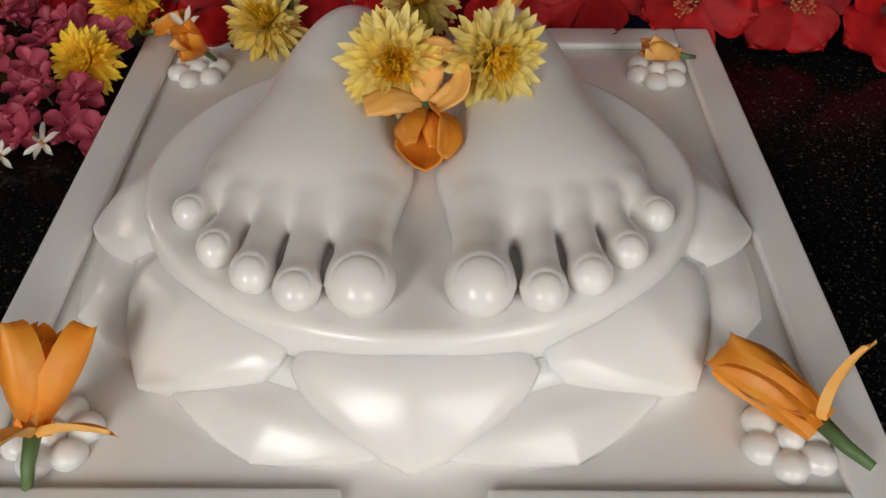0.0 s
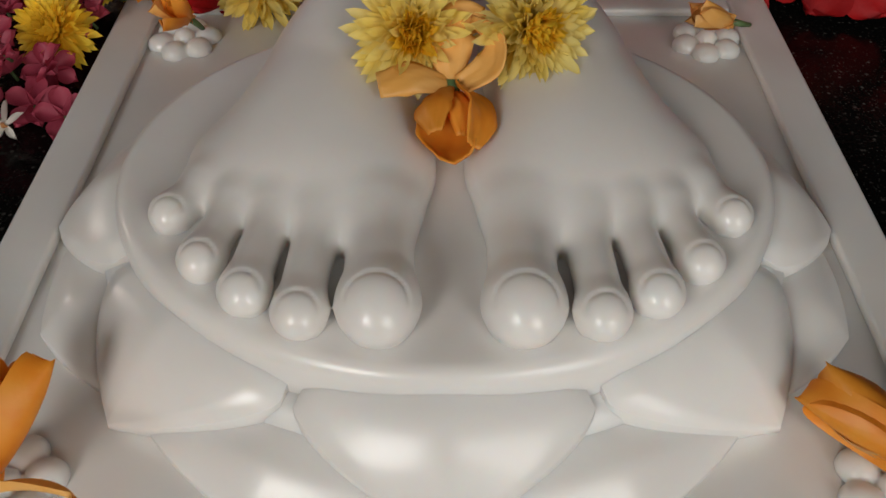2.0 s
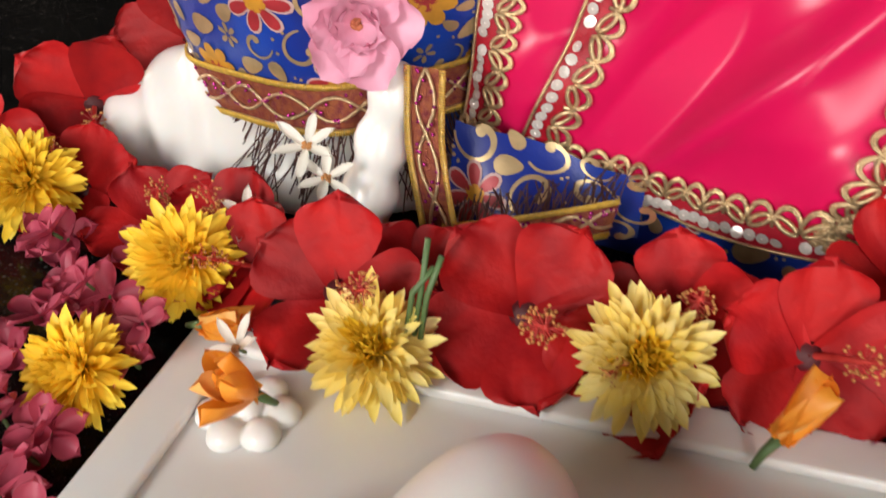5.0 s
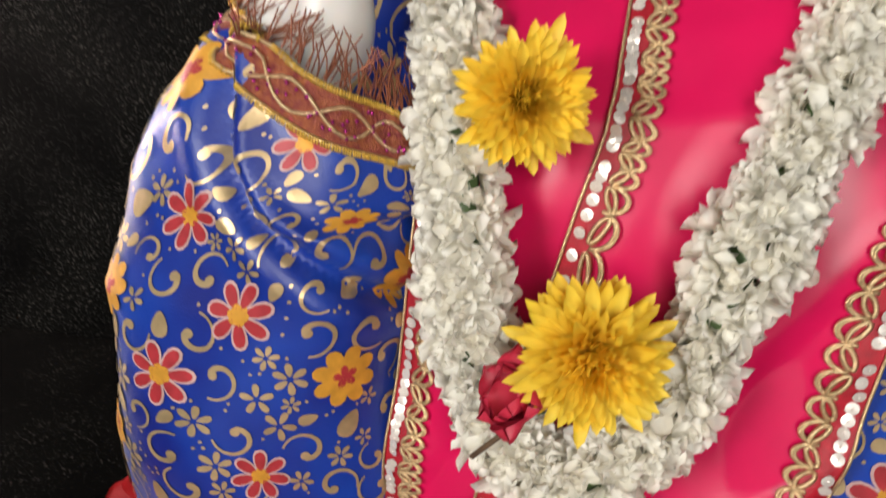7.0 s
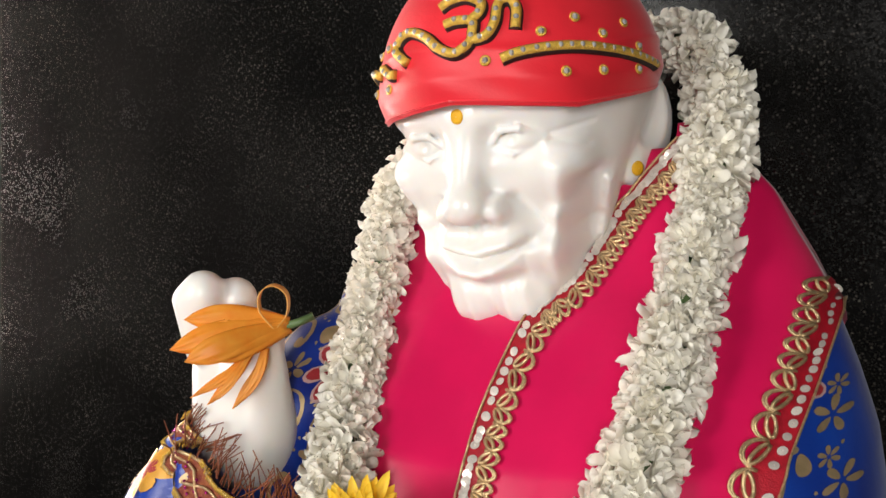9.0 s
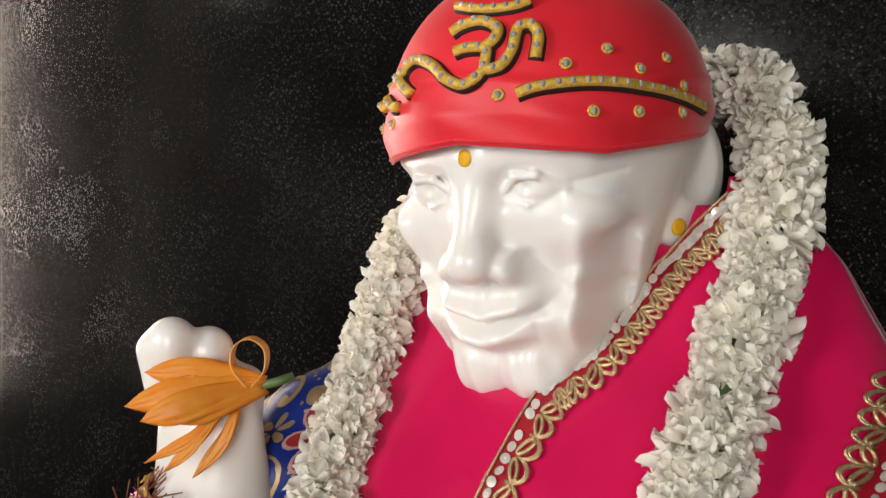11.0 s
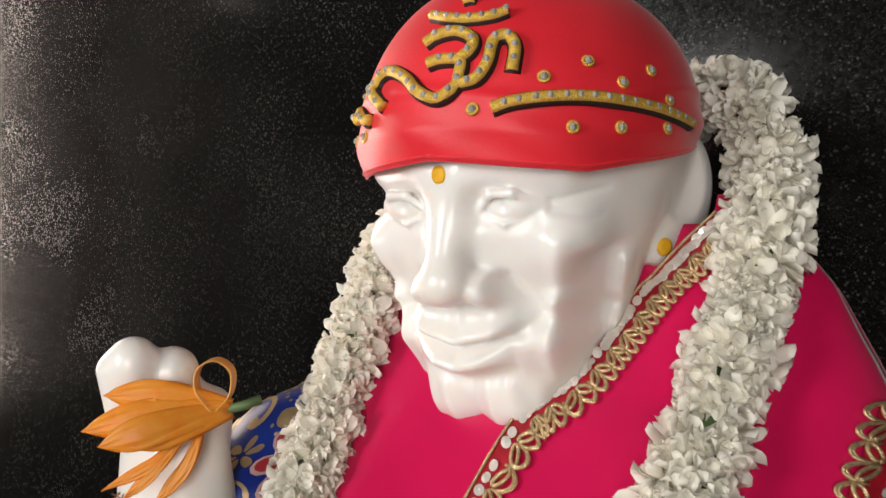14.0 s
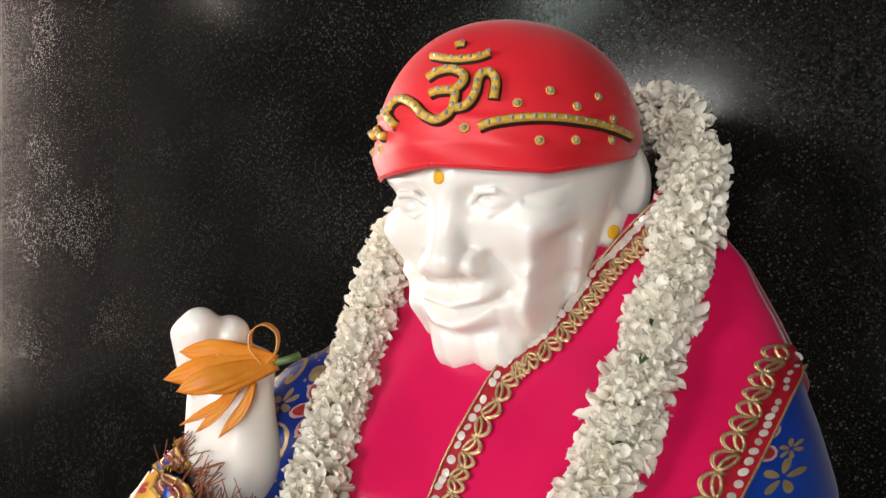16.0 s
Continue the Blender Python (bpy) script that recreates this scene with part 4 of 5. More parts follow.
def embroidery(pts, width):
    """A padded gold stroke with a dark outline and set stones, through (angle, height) points on the cap."""
    q = [(v.x, v.y) for v in spline([(a, t, 0) for a, t in pts], 12 * len(pts))]
    line = [mark(a, t, 0.0) for a, t in q]
    s = Soup()
    s.tube([mark(a, t, 0.0002) for a, t in q], lambda k: width * 1.22, 10)
    flat = s.object("dark_outline", BLACKTHREAD, headwear)
    g = Soup()
    g.tube([mark(a, t, width * 0.55) for a, t in q], lambda k: width * 0.94, 10)
    g.object("gold_stroke", GOLDYELLOW, headwear)
    st, run, last = Soup(), 0.0, line[0]
    for (a, t), p in zip(q, line):
        run += (p - last).length
        last = p
        if run > width * 1.95:
            run = 0.0
            st.ball(mark(a, t, width * 1.18), width * 0.55, 4, 7)
    if st.f:
        tagged(st.object("set_stone", GEM, headwear, smooth=False), kind="stuff")


W = 0.0043
embroidery([(-0.055, 0.507), (0.016, 0.536), (0.132, 0.546), (0.231, 0.508), (0.233, 0.458), (0.185, 0.42)], W)
embroidery([(0.0, 0.409), (0.076, 0.421), (0.183, 0.41), (0.19, 0.351), (0.174, 0.292), (0.085, 0.252), (-0.01, 0.279), (-0.143, 0.361), (-0.291, 0.407), (-0.396, 0.385), (-0.416, 0.323), (-0.303, 0.246)], W)
embroidery([(0.172, 0.305), (0.275, 0.325), (0.33, 0.396), (0.352, 0.493), (0.423, 0.512), (0.465, 0.46), (0.454, 0.351)], W)
embroidery([(-0.102, 0.652), (0.062, 0.619), (0.19, 0.605), (0.317, 0.612), (0.402, 0.635)], W * 0.9)
embroidery([(0.09, 0.706), (0.137, 0.714), (0.18, 0.712)], W * 0.8)
embroidery([(-0.62, 0.249), (-0.50, 0.200), (-0.44, 0.196)], W)
embroidery([(0.364, 0.197), (0.458, 0.222), (0.63, 0.24), (0.808, 0.243), (1.004, 0.23), (1.222, 0.207), (1.534, 0.157)], W)
embroidery([(-0.72, 0.22), (-0.95, 0.25), (-1.2, 0.22), (-1.5, 0.17)], W)
for a, t in ((0.266, 0.202), (0.61, 0.335), (0.843, 0.41), (1.027, 0.32), (1.23, 0.39), (0.748, 0.119), (0.999, 0.119), (1.294, 0.124), (1.34, 0.259), (-0.62, 0.37), (-0.56, 0.13), (-0.9, 0.36), (-0.9, 0.13), (-1.2, 0.33)):
    g = Soup()
    c, o = mark(a, t), (mark(a, t, 0.01) - mark(a, t)).normalized()
    u = o.orthogonal().normalized()
    w = o.cross(u)
    g.tube([c + o * 0.0006 + (u * math.cos(q) + w * math.sin(q)) * 0.0034 for q in np.linspace(0, 2 * math.pi, 15)], 0.0011, 5)
    g.object("stone_setting", GOLDYELLOW, headwear)
    g = Soup()
    g.ball(c + o * 0.0012, 0.0026, 4, 7)
    g.object("stone", GEM, headwear, smooth=False)


def paste_dot(p, o, r):
    """A round dab of paste, domed, lying on the marble."""
    u = o.orthogonal().normalized()
    w = o.cross(u)
    s = Soup()
    s.grid([[p + o * h + (u * math.cos(q) + w * math.sin(q)) * r * k for q in np.linspace(0, 2 * math.pi, 19)[:-1]] for k, h in ((1.0, -0.001), (0.95, 0.0006), (0.6, 0.0011), (0.05, 0.0012))], True)
    return tagged(s.object("paste_dot", PASTE), "small round dab of yellow sandal paste on marble", "paste mark", "paste marks")


def marble_hit(eye, target):
    """Where the line from eye through target meets the head, and the normal there."""
    e, d = Vector(eye), (Vector(target) - Vector(eye)).normalized()
    k = (Vector(target) - e).length - 0.12
    for _ in range(200):
        p = e + d * k
        v = float(head_d([np.array(c) for c in p]))
        if v < 0.0002:
            break
        k += max(0.0002, v * 0.6)
    h = 0.0015
    n = Vector([float(head_d([np.array(p[j] + (h if j == i else 0)) for j in range(3)]) - head_d([np.array(p[j] - (h if j == i else 0)) for j in range(3)])) for i in range(3)])
    return p, n.normalized()


p, n = marble_hit((0.41, 0.037, 0.723), tuple(head_place(-0.79, -8.6, 2.84)))
paste_dot(p, n, 0.0062)
p, n = marble_hit((0.41, 0.037, 0.723), tuple(head_place(5.95, 1.14, -3.13)))
paste_dot(p, n, 0.0068)

# ---------------------------------------------------------------- flowers
def petal_rows(length, width, cup=0.2, curl=0.3, nu=4, nv=5, tip=1.0, ruffle=0.0, base_w=0.25, phase=0.0):
    """A petal from the origin along +y; its face looks to +z."""
    rows = []
    for i in range(nv + 1):
        v = 1 - (1 - i / nv) ** 1.6
        w = width * (base_w + (1 - base_w) * math.sin(min(1.0, v * 1.15) * math.pi * 0.5)) * (1 - (v ** (4 * tip + 1.0))) ** 0.5 if v < 1 else width * (0.06 if tip < 2 else 0.62)
        row = []
        for j in range(nu + 1):
            u = -1 + 2 * j / nu
            z = cup * width * u * u - curl * length * v * v + ruffle * math.sin(7 * u + 5 * v + phase) * v * v
            row.append(Vector((u * w * 0.5, length * v * (1 - 0.10 * abs(u) * v), z)))
        rows.append(row)
    return rows


def petal_ring(soup, n, length, width, open_deg, z=0.0, start=0.0, rng=None, jit=0.1, r0=0.0, m=None, **kw):
    for k in range(n):
        a = start + 2 * math.pi * k / n + (rng.gauss(0, jit) if rng else 0)
        o = math.radians(open_deg + (rng.gauss(0, 60 * jit) if rng else 0))
        sc = 1 + (rng.gauss(0, jit) if rng else 0)
        mm = Matrix.Translation((0, 0, z)) @ Matrix.Rotation(a, 4, "Z") @ Matrix.Translation((0, r0, 0)) @ Matrix.Rotation(o, 4, "X") @ Matrix.Scale(sc, 4)
        if m is not None:
            mm = m @ mm
        soup.grid([[mm @ p for p in row] for row in petal_rows(length, width, phase=k * 1.7, **kw)])


def toward(place, axis, spin=0.0, scale=1.0):
    """A pose at place whose +z looks along axis."""
    q = Vector(axis).to_track_quat("Z", "Y").to_matrix().to_4x4()
    return Matrix.Translation(place) @ q @ Matrix.Rotation(spin, 4, "Z") @ Matrix.Scale(scale, 4)


def chrysanthemum(label, m, seed, r=0.033, outer=PALEYELLOW, inner=YELLOW, group=""):
    rng = random.Random(seed)
    t = thing("chrysanthemum", label, "flower", group, m=m)
    s = Soup()
    for n, L, w, op, z in ((28, 0.92, 0.19, -14, 0.0), (30, 0.98, 0.19, 0, 0.02), (30, 0.97, 0.19, 12, 0.03), (30, 0.94, 0.185, 23, 0.04), (28, 0.91, 0.18, 34, 0.05), (28, 0.87, 0.175, 44, 0.06), (26, 0.82, 0.17, 53, 0.06)):
        petal_ring(s, n, r * L, r * w, op, r * z, rng.random() * 6, rng, 0.12, r * 0.08, cup=0.3, curl=-0.06, nu=2, nv=5, tip=2.5, base_w=0.45)
    s.object("outer_petals", outer, t)
    s = Soup()
    for n, L, w, op, z in ((26, 0.77, 0.14, 60, 0.06), (26, 0.72, 0.13, 66, 0.06), (26, 0.69, 0.12, 72, 0.06), (24, 0.66, 0.11, 78, 0.06), (20, 0.64, 0.11, 83, 0.06), (14, 0.63, 0.11, 88, 0.06)):
        petal_ring(s, n, r * L, r * w, op, r * z, rng.random() * 6, rng, 0.12, r * 0.05, cup=0.4, curl=-0.12, nu=2, nv=4, tip=2.5, base_w=0.45)
    s.object("inner_petals", inner, t)
    s = Soup()
    s.ball((0, 0, -r * 0.02), r * 0.3, 5, 10, (1, 1, 0.5))
    s.object("calyx", GREEN, t)
    return t


def hibiscus(label, m, seed, r=0.058, group="red hibiscus flowers of the altar bed", droop=0.05, op=22):
    rng = random.Random(seed)
    t = thing("hibiscus", label, "flower", group, m=m)
    for k in range(5):
        s = Soup()
        a = 2 * math.pi * k / 5 + rng.gauss(0, 0.08)
        mm = Matrix.Rotation(a, 4, "Z") @ Matrix.Translation((0, r * 0.03, 0.0006 * k)) @ Matrix.Rotation(math.radians(op + rng.gauss(0, 7)), 4, "X") @ Matrix.Rotation(rng.gauss(0.12, 0.08), 4, "Y")
        rows = petal_rows(r * rng.uniform(0.92, 1.08), r * 0.95, 0.06, droop, 10, 9, 1.4, r * 0.05, 0.16, rng.random() * 6)
        s.grid([[mm @ p for p in row] for row in rows])
        s.object("petal", HIBISCUS, t)
    s = Soup()
    s.ball((0, 0, r * 0.03), r * 0.16, 5, 10, (1, 1, 0.5))
    s.object("throat", HIB_DARK, t)
    s = Soup()
    bend = Vector((rng.gauss(0, 0.25), rng.gauss(0, 0.25), 1)).normalized()
    s.tube([bend * (r * 0.95 * q) for q in np.linspace(0, 1, 8)], lambda k: r * (0.035 - 0.012 * k), 7)
    st = s.object("staminal_column", STAMEN, t)
    s, f = Soup(), Soup()
    for k in range(60):
        q = rng.uniform(0.45, 1.0)
        d = Vector((rng.gauss(0, 1), rng.gauss(0, 1), rng.gauss(0.2, 0.4))).normalized()
        p = bend * (r * 0.95 * q)
        e = p + d * r * rng.uniform(0.10, 0.17)
        f.tube([p, e], r * 0.006, 3, False)
        s.ball(e, r * 0.020, 3, 5)
    tagged(s.object("anther", ANTHER, st), kind="stuff")
    tagged(f.object("filament", STAMEN, st), kind="stuff")
    return t


def champak(label, m, seed, L=0.045, n=6, spread=28, mat=ORANGE, inner=True, group="orange champak flowers", loose=0):
    """A half-open flower with long pointed fleshy petals."""
    rng = random.Random(seed)
    t = thing("champak", label, "flower", group, m=m)
    for k in range(n + loose):
        s = Soup()
        far = k >= n
        mm = Matrix.Rotation(2 * math.pi * k / n + rng.gauss(0, 0.2), 4, "Z") @ Matrix.Translation((0, L * 0.04, 0)) @ Matrix.Rotation(math.radians((90 - spread if not far else 20) + rng.gauss(0, 6)), 4, "X")
        rows = petal_rows(L * rng.uniform(0.85, 1.05), L * (0.56 if not far else 0.22), 0.35, -0.22 if not far else 0.25, 6, 10, 0.3, L * 0.012, 0.35, rng.random() * 5)
        s.grid([[mm @ p for p in row] for row in rows])
        s.object("petal", PEACH if (far or k % 3 == 2) else mat, t)
    if inner:
        for k in range(3):
            s = Soup()
            mm = Matrix.Rotation(2.1 * k + 0.5, 4, "Z") @ Matrix.Translation((0, L * 0.02, 0)) @ Matrix.Rotation(math.radians(82), 4, "X")
            s.grid([[mm @ p for p in row] for row in petal_rows(L * 0.85, L * 0.4, 0.4, -0.12, 5, 8, 0.3, L * 0.01, 0.3)])
            s.object("petal", mat, t)
    s = Soup()
    long = 0.45 if inner else 0.12
    s.tube([(0, 0, -L * long), (L * 0.02, 0, -L * long * 0.5), (0, 0, L * 0.04)], lambda k: L * (0.045 + 0.03 * k), 7)
    s.object("stem", GREEN, t)
    return t


def small_flower(name, label, category, m, seed, r, mat, petals=5, layers=1, op=25, group="", heart=None, wide=0.62, ruffle=0.0, ptip=0.9):
    rng = random.Random(seed)
    t = thing(name, label, category, group, m=m)
    for l in range(layers):
        for k in range(petals):
            s = Soup()
            a = 2 * math.pi * k / petals + l * 0.6 + rng.gauss(0, 0.12)
            sc = 1 - 0.2 * l
            mm = Matrix.Rotation(a, 4, "Z") @ Matrix.Translation((0, r * 0.05, r * 0.03 * l)) @ Matrix.Rotation(math.radians(op + 17 * l + rng.gauss(0, 9)), 4, "X")
            rows = petal_rows(r * sc * rng.uniform(0.88, 1.1), r * wide * sc, 0.25, 0.08, 5, 6, ptip, r * (0.03 + ruffle), 0.3, rng.random() * 6)
            s.grid([[mm @ p for p in row] for row in rows])
            s.object("petal", mat, t)
    s = Soup()
    if heart is not None:
        for k in range(16):
            d = Vector((rng.gauss(0, 0.5), rng.gauss(0, 0.5), 1)).normalized()
            s.ball(d * r * 0.16, r * 0.06, 3, 5)
        s.object("heart", heart, t)
    s = Soup()
    s.tube([(0, 0, -r * 0.35), (0, 0, r * 0.03)], r * 0.06, 5)
    s.object("stalk", GREEN, t)
    return t


# the garland of tuberose florets
def floret_mesh(seed):
    rng = random.Random(seed)
    s = Soup()
    L = 0.0205
    petal_ring(s, 3, L, L * 0.56, 24, 0, rng.random() * 6, rng, 0.10, L * 0.08, cup=0.4, curl=0.12, nu=2, nv=4, tip=0.9, base_w=0.4)
    petal_ring(s, 3, L * 0.9, L * 0.52, 54, 0.001, rng.random() * 6, rng, 0.10, L * 0.06, cup=0.4, curl=0.0, nu=2, nv=4, tip=0.9, base_w=0.4)
    me = bpy.data.meshes.new("floret")
    me.from_pydata([tuple(v) for v in s.v], [], s.f)
    me.materials.append(WHITEPETAL)
    me.polygons.foreach_set("use_smooth", [True] * len(me.polygons))
    return me, s


GARLAND = [(0.05, 0.955, 0.83), (0.11, 0.925, 0.855), (0.156, 0.872, 0.845), (0.184, 0.842, 0.78), (0.178, 0.805, 0.70), (0.168, 0.765, 0.63), (0.156, 0.700, 0.545), (0.149, 0.63, 0.49), (0.128, 0.575, 0.438), (0.107, 0.555, 0.389), (0.081, 0.540, 0.322),
           (0.046, 0.532, 0.262), (0.002, 0.530, 0.237), (-0.031, 0.532, 0.256), (-0.050, 0.537, 0.30), (-0.058, 0.540, 0.345), (-0.061, 0.542, 0.40), (-0.068, 0.568, 0.47), (-0.086, 0.616, 0.515),
           (-0.104, 0.666, 0.56), (-0.117, 0.712, 0.62), (-0.122, 0.75, 0.675), (-0.136, 0.80, 0.72), (-0.12, 0.88, 0.77), (-0.05, 0.945, 0.80), (0.05, 0.955, 0.83)]
garland = thing("flower_garland", "thick garland of fresh white tuberose florets round the neck", "garland")
gpath = spline(GARLAND, 460)
for i, p in enumerate(gpath):
    # the strands lie on the cloth
    while p.z < 0.775 and p.y < 0.9 and p.y > torso(p.x, p.z).y - 0.022:
        p = p + (Vector((0.38, 0.05, 0.72)) - p).normalized() * 0.004
    gpath[i] = p
for _ in range(12):
    gpath = [gpath[0]] + [(gpath[i - 1] + gpath[i] * 2 + gpath[i + 1]) / 4 for i in range(1, len(gpath) - 1)] + [gpath[-1]]
s = Soup()
s.tube(gpath, 0.0115, 8, False)
s.object("cord", GREEN, garland, "green stems and thread under the florets")
variants = [floret_mesh(k) for k in range(6)]
rng = random.Random(11)
rest, singles = Soup(), 0
acc = 0.0
for i in range(1, len(gpath)):
    acc += (gpath[i] - gpath[i - 1]).length
    if acc < 0.0088:
        continue
    acc = 0.0
    d = (gpath[min(i + 1, len(gpath) - 1)] - gpath[i - 1]).normalized()
    u = d.orthogonal().normalized()
    w = d.cross(u)
    clump = 0.8 + 0.35 * noise.noise(gpath[i] * 28)
    for k in range(9):
        q = 2 * math.pi * (k + rng.random()) / 9
        o = (u * math.cos(q) + w * math.sin(q))
        if o.y > 0.75:
            continue
        ax = (o + d * rng.gauss(0, 0.45) + u * rng.gauss(0, 0.2)).normalized()
        m = toward(gpath[i] + o * 0.0168 * clump + d * rng.gauss(0, 0.003), ax, rng.random() * 6, rng.uniform(0.85, 1.15) * (0.9 + 0.1 * clump))
        v = rng.randrange(6)
        near = gpath[i].x > 0.02 and gpath[i].z > 0.56 and singles < 290
        if near:
            ob = new("floret", variants[v][0])
            ob.parent = garland
            ob.matrix_world = m
            singles += 1
        else:
            rest.add(variants[v][1].v, variants[v][1].f, m)
tagged(rest.object("floret", WHITEPETAL, garland), kind="stuff")

chrysanthemum("bright yellow chrysanthemum tucked into the white garland", toward((-0.018, 0.536, 0.474), (0.4, -0.95, 0.12)), 21, 0.038, YELLOW, YELLOW, "chrysanthemums on the garland")
chrysanthemum("bright yellow chrysanthemum tucked into the white garland", toward((0.028, 0.500, 0.338), (0.25, -0.95, 0.2)), 22, 0.042, YELLOW, YELLOW, "chrysanthemums on the garland")
small_flower("rose_bud", "crumpled red rose bud tied into the garland", "flower", toward((-0.008, 0.500, 0.300), (-0.4, -0.7, 0.55)), 23, 0.036, ROSERED, 5, 2, 48, wide=0.9)
s = Soup()
s.tube([(-0.01, 0.502, 0.300), (-0.025, 0.499, 0.280), (-0.045, 0.497, 0.262)], 0.0018, 6)
tagged(s.object("flower_stalk", BROWNSTEM), "thin brown stalk lying on the white garland", "stalk")
small_flower("rose", "open pale pink rose pinned to the blue robe", "flower", toward((-0.212, 0.506, 0.138), (0.25, -0.95, 0.25)), 24, 0.041, ROSEPINK, 5, 3, 24, heart=ROSEHEART, wide=1.0, ruffle=0.03, ptip=2.0)

# flowers on the carved feet
chrysanthemum("pale yellow chrysanthemum resting on the marble feet", toward((-0.018, 0.132, 0.108), (0.1, -0.9, 0.42)), 31, 0.033, PALEYELLOW, YELLOW, "chrysanthemums on the feet")
chrysanthemum("pale yellow chrysanthemum resting on the marble feet", toward((0.046, 0.136, 0.108), (0.35, -0.85, 0.42)), 32, 0.033, PALEYELLOW, YELLOW, "chrysanthemums on the feet")
def broad_petal(line, widths, up, parent, mat, cup=0.0):
    """A fleshy petal along a line of points; widths along it; up: the way its face looks."""
    c3 = spline(line, 18)
    s = Soup()
    rows = []
    for i, p in enumerate(c3):
        t = i / 17
        d = (c3[min(i + 1, 17)] - c3[max(i - 1, 0)]).normalized()
        side = d.cross(Vector(up)).normalized()
        n = side.cross(d)
        w = float(np.interp(t, np.linspace(0, 1, len(widths)), widths))
        rows.append([p + side * w * u + n * w * cup * u * u + n * 0.0006 * math.sin(8 * u + 11 * t) for u in np.linspace(-1, 1, 9)])
    s.grid(rows)
    ob = s.object("petal", mat, parent)
    sol = ob.modifiers.new("thickness", "SOLIDIFY")
    sol.thickness = 0.0009
    return ob


bloom = thing("champak", "peach orange champak flower lying between the marble feet", "flower", "orange champak flowers")
for line, widths, up, mat, cup in (
        ([(0.004, 0.100, 0.090), (0.002, 0.076, 0.076), (0.005, 0.056, 0.078)], (0.005, 0.016, 0.017, 0.010), (0, -0.2, 1), ORANGE, 0.75),
        ([(0.000, 0.101, 0.094), (-0.008, 0.082, 0.098), (-0.006, 0.064, 0.092)], (0.005, 0.011, 0.011, 0.004), (-0.5, 0.1, 1), ORANGE, -0.35),
        ([(0.008, 0.101, 0.094), (0.018, 0.082, 0.093), (0.014, 0.060, 0.086)], (0.005, 0.010, 0.011, 0.004), (0.8, 0.1, 0.8), ORANGE, 0.3),
        ([(0.006, 0.100, 0.092), (0.009, 0.083, 0.096), (0.009, 0.066, 0.088)], (0.004, 0.008, 0.008, 0.003), (0.2, 0.1, 1), ORANGE, -0.4),
        ([(0.002, 0.101, 0.095), (-0.016, 0.098, 0.103), (-0.036, 0.095, 0.100)], (0.006, 0.009, 0.011, 0.008), (0, -0.4, 1), PEACH, -0.3),
        ([(0.003, 0.102, 0.094), (0.003, 0.114, 0.106), (0.008, 0.126, 0.118), (0.022, 0.132, 0.116)], (0.006, 0.011, 0.012, 0.006), (0, -0.9, 0.5), PEACH, -0.2),
        ([(0.008, 0.100, 0.095), (0.024, 0.106, 0.104), (0.026, 0.118, 0.114), (0.014, 0.128, 0.118)], (0.006, 0.009, 0.006, 0.002), (-0.6, -0.6, 0.5), PEACH, 0.2)):
    broad_petal(line, widths, up, bloom, mat, cup)
s = Soup()
s.tube([(0.004, 0.099, 0.088), (0.004, 0.104, 0.096)], 0.004, 8)
s.object("stem", GREEN, bloom)

# flowers at the corners of the plaque
champak("orange champak flower resting on a corner of the plaque", toward((-0.206, -0.098, 0.014), (0.0, 0.75, 0.55)), 34, 0.064, 5, 36, ORANGE, True, loose=2)
champak("orange champak flower lying on a corner of the plaque", toward((0.224, -0.088, 0.016), (-0.62, 0.75, 0.12)), 35, 0.068, 4, 20, ORANGE, True, loose=1)
champak("orange champak flower on the back corner of the plaque", toward((-0.196, 0.300, 0.016), (-0.2, -0.4, 0.6)), 36, 0.040, 5, 45, ORANGE, True)
champak("orange champak flower on the back corner of the plaque", toward((0.222, 0.302, 0.014), (-0.8, -0.3, 0.3)), 37, 0.040, 5, 28, PEACH, True)

# the offering in the raised palm
def folded_petal(line, width, parent, mat, blunt=0.0, bow=0.25):
    """A fleshy petal along a line of points, widest past its middle, its face towards the open side of the palm."""
    c3 = spline(line, 16)
    face = Vector((0.42, -0.9, 0.1)).normalized()
    s = Soup()
    rows = []
    for i, p in enumerate(c3):
        t = i / 15
        d = (c3[min(i + 1, 15)] - c3[max(i - 1, 0)]).normalized()
        side = d.cross(face).normalized()
        w = width * max(0.05 + blunt * t, (0.35 + 0.65 * math.sin(math.pi * min(1.0, 0.12 + 0.72 * t))) * (1 - t ** 5) ** 0.6)
        rows.append([p + side * w * u + face * width * bow * (1 - u * u) + face * 0.0012 * math.sin(9 * u + 7 * t) for u in np.linspace(-1, 1, 9)])
    s.grid(rows)
    ob = s.object("petal", mat, parent)
    sol = ob.modifiers.new("thickness", "SOLIDIFY")
    sol.thickness = 0.0008
    return ob


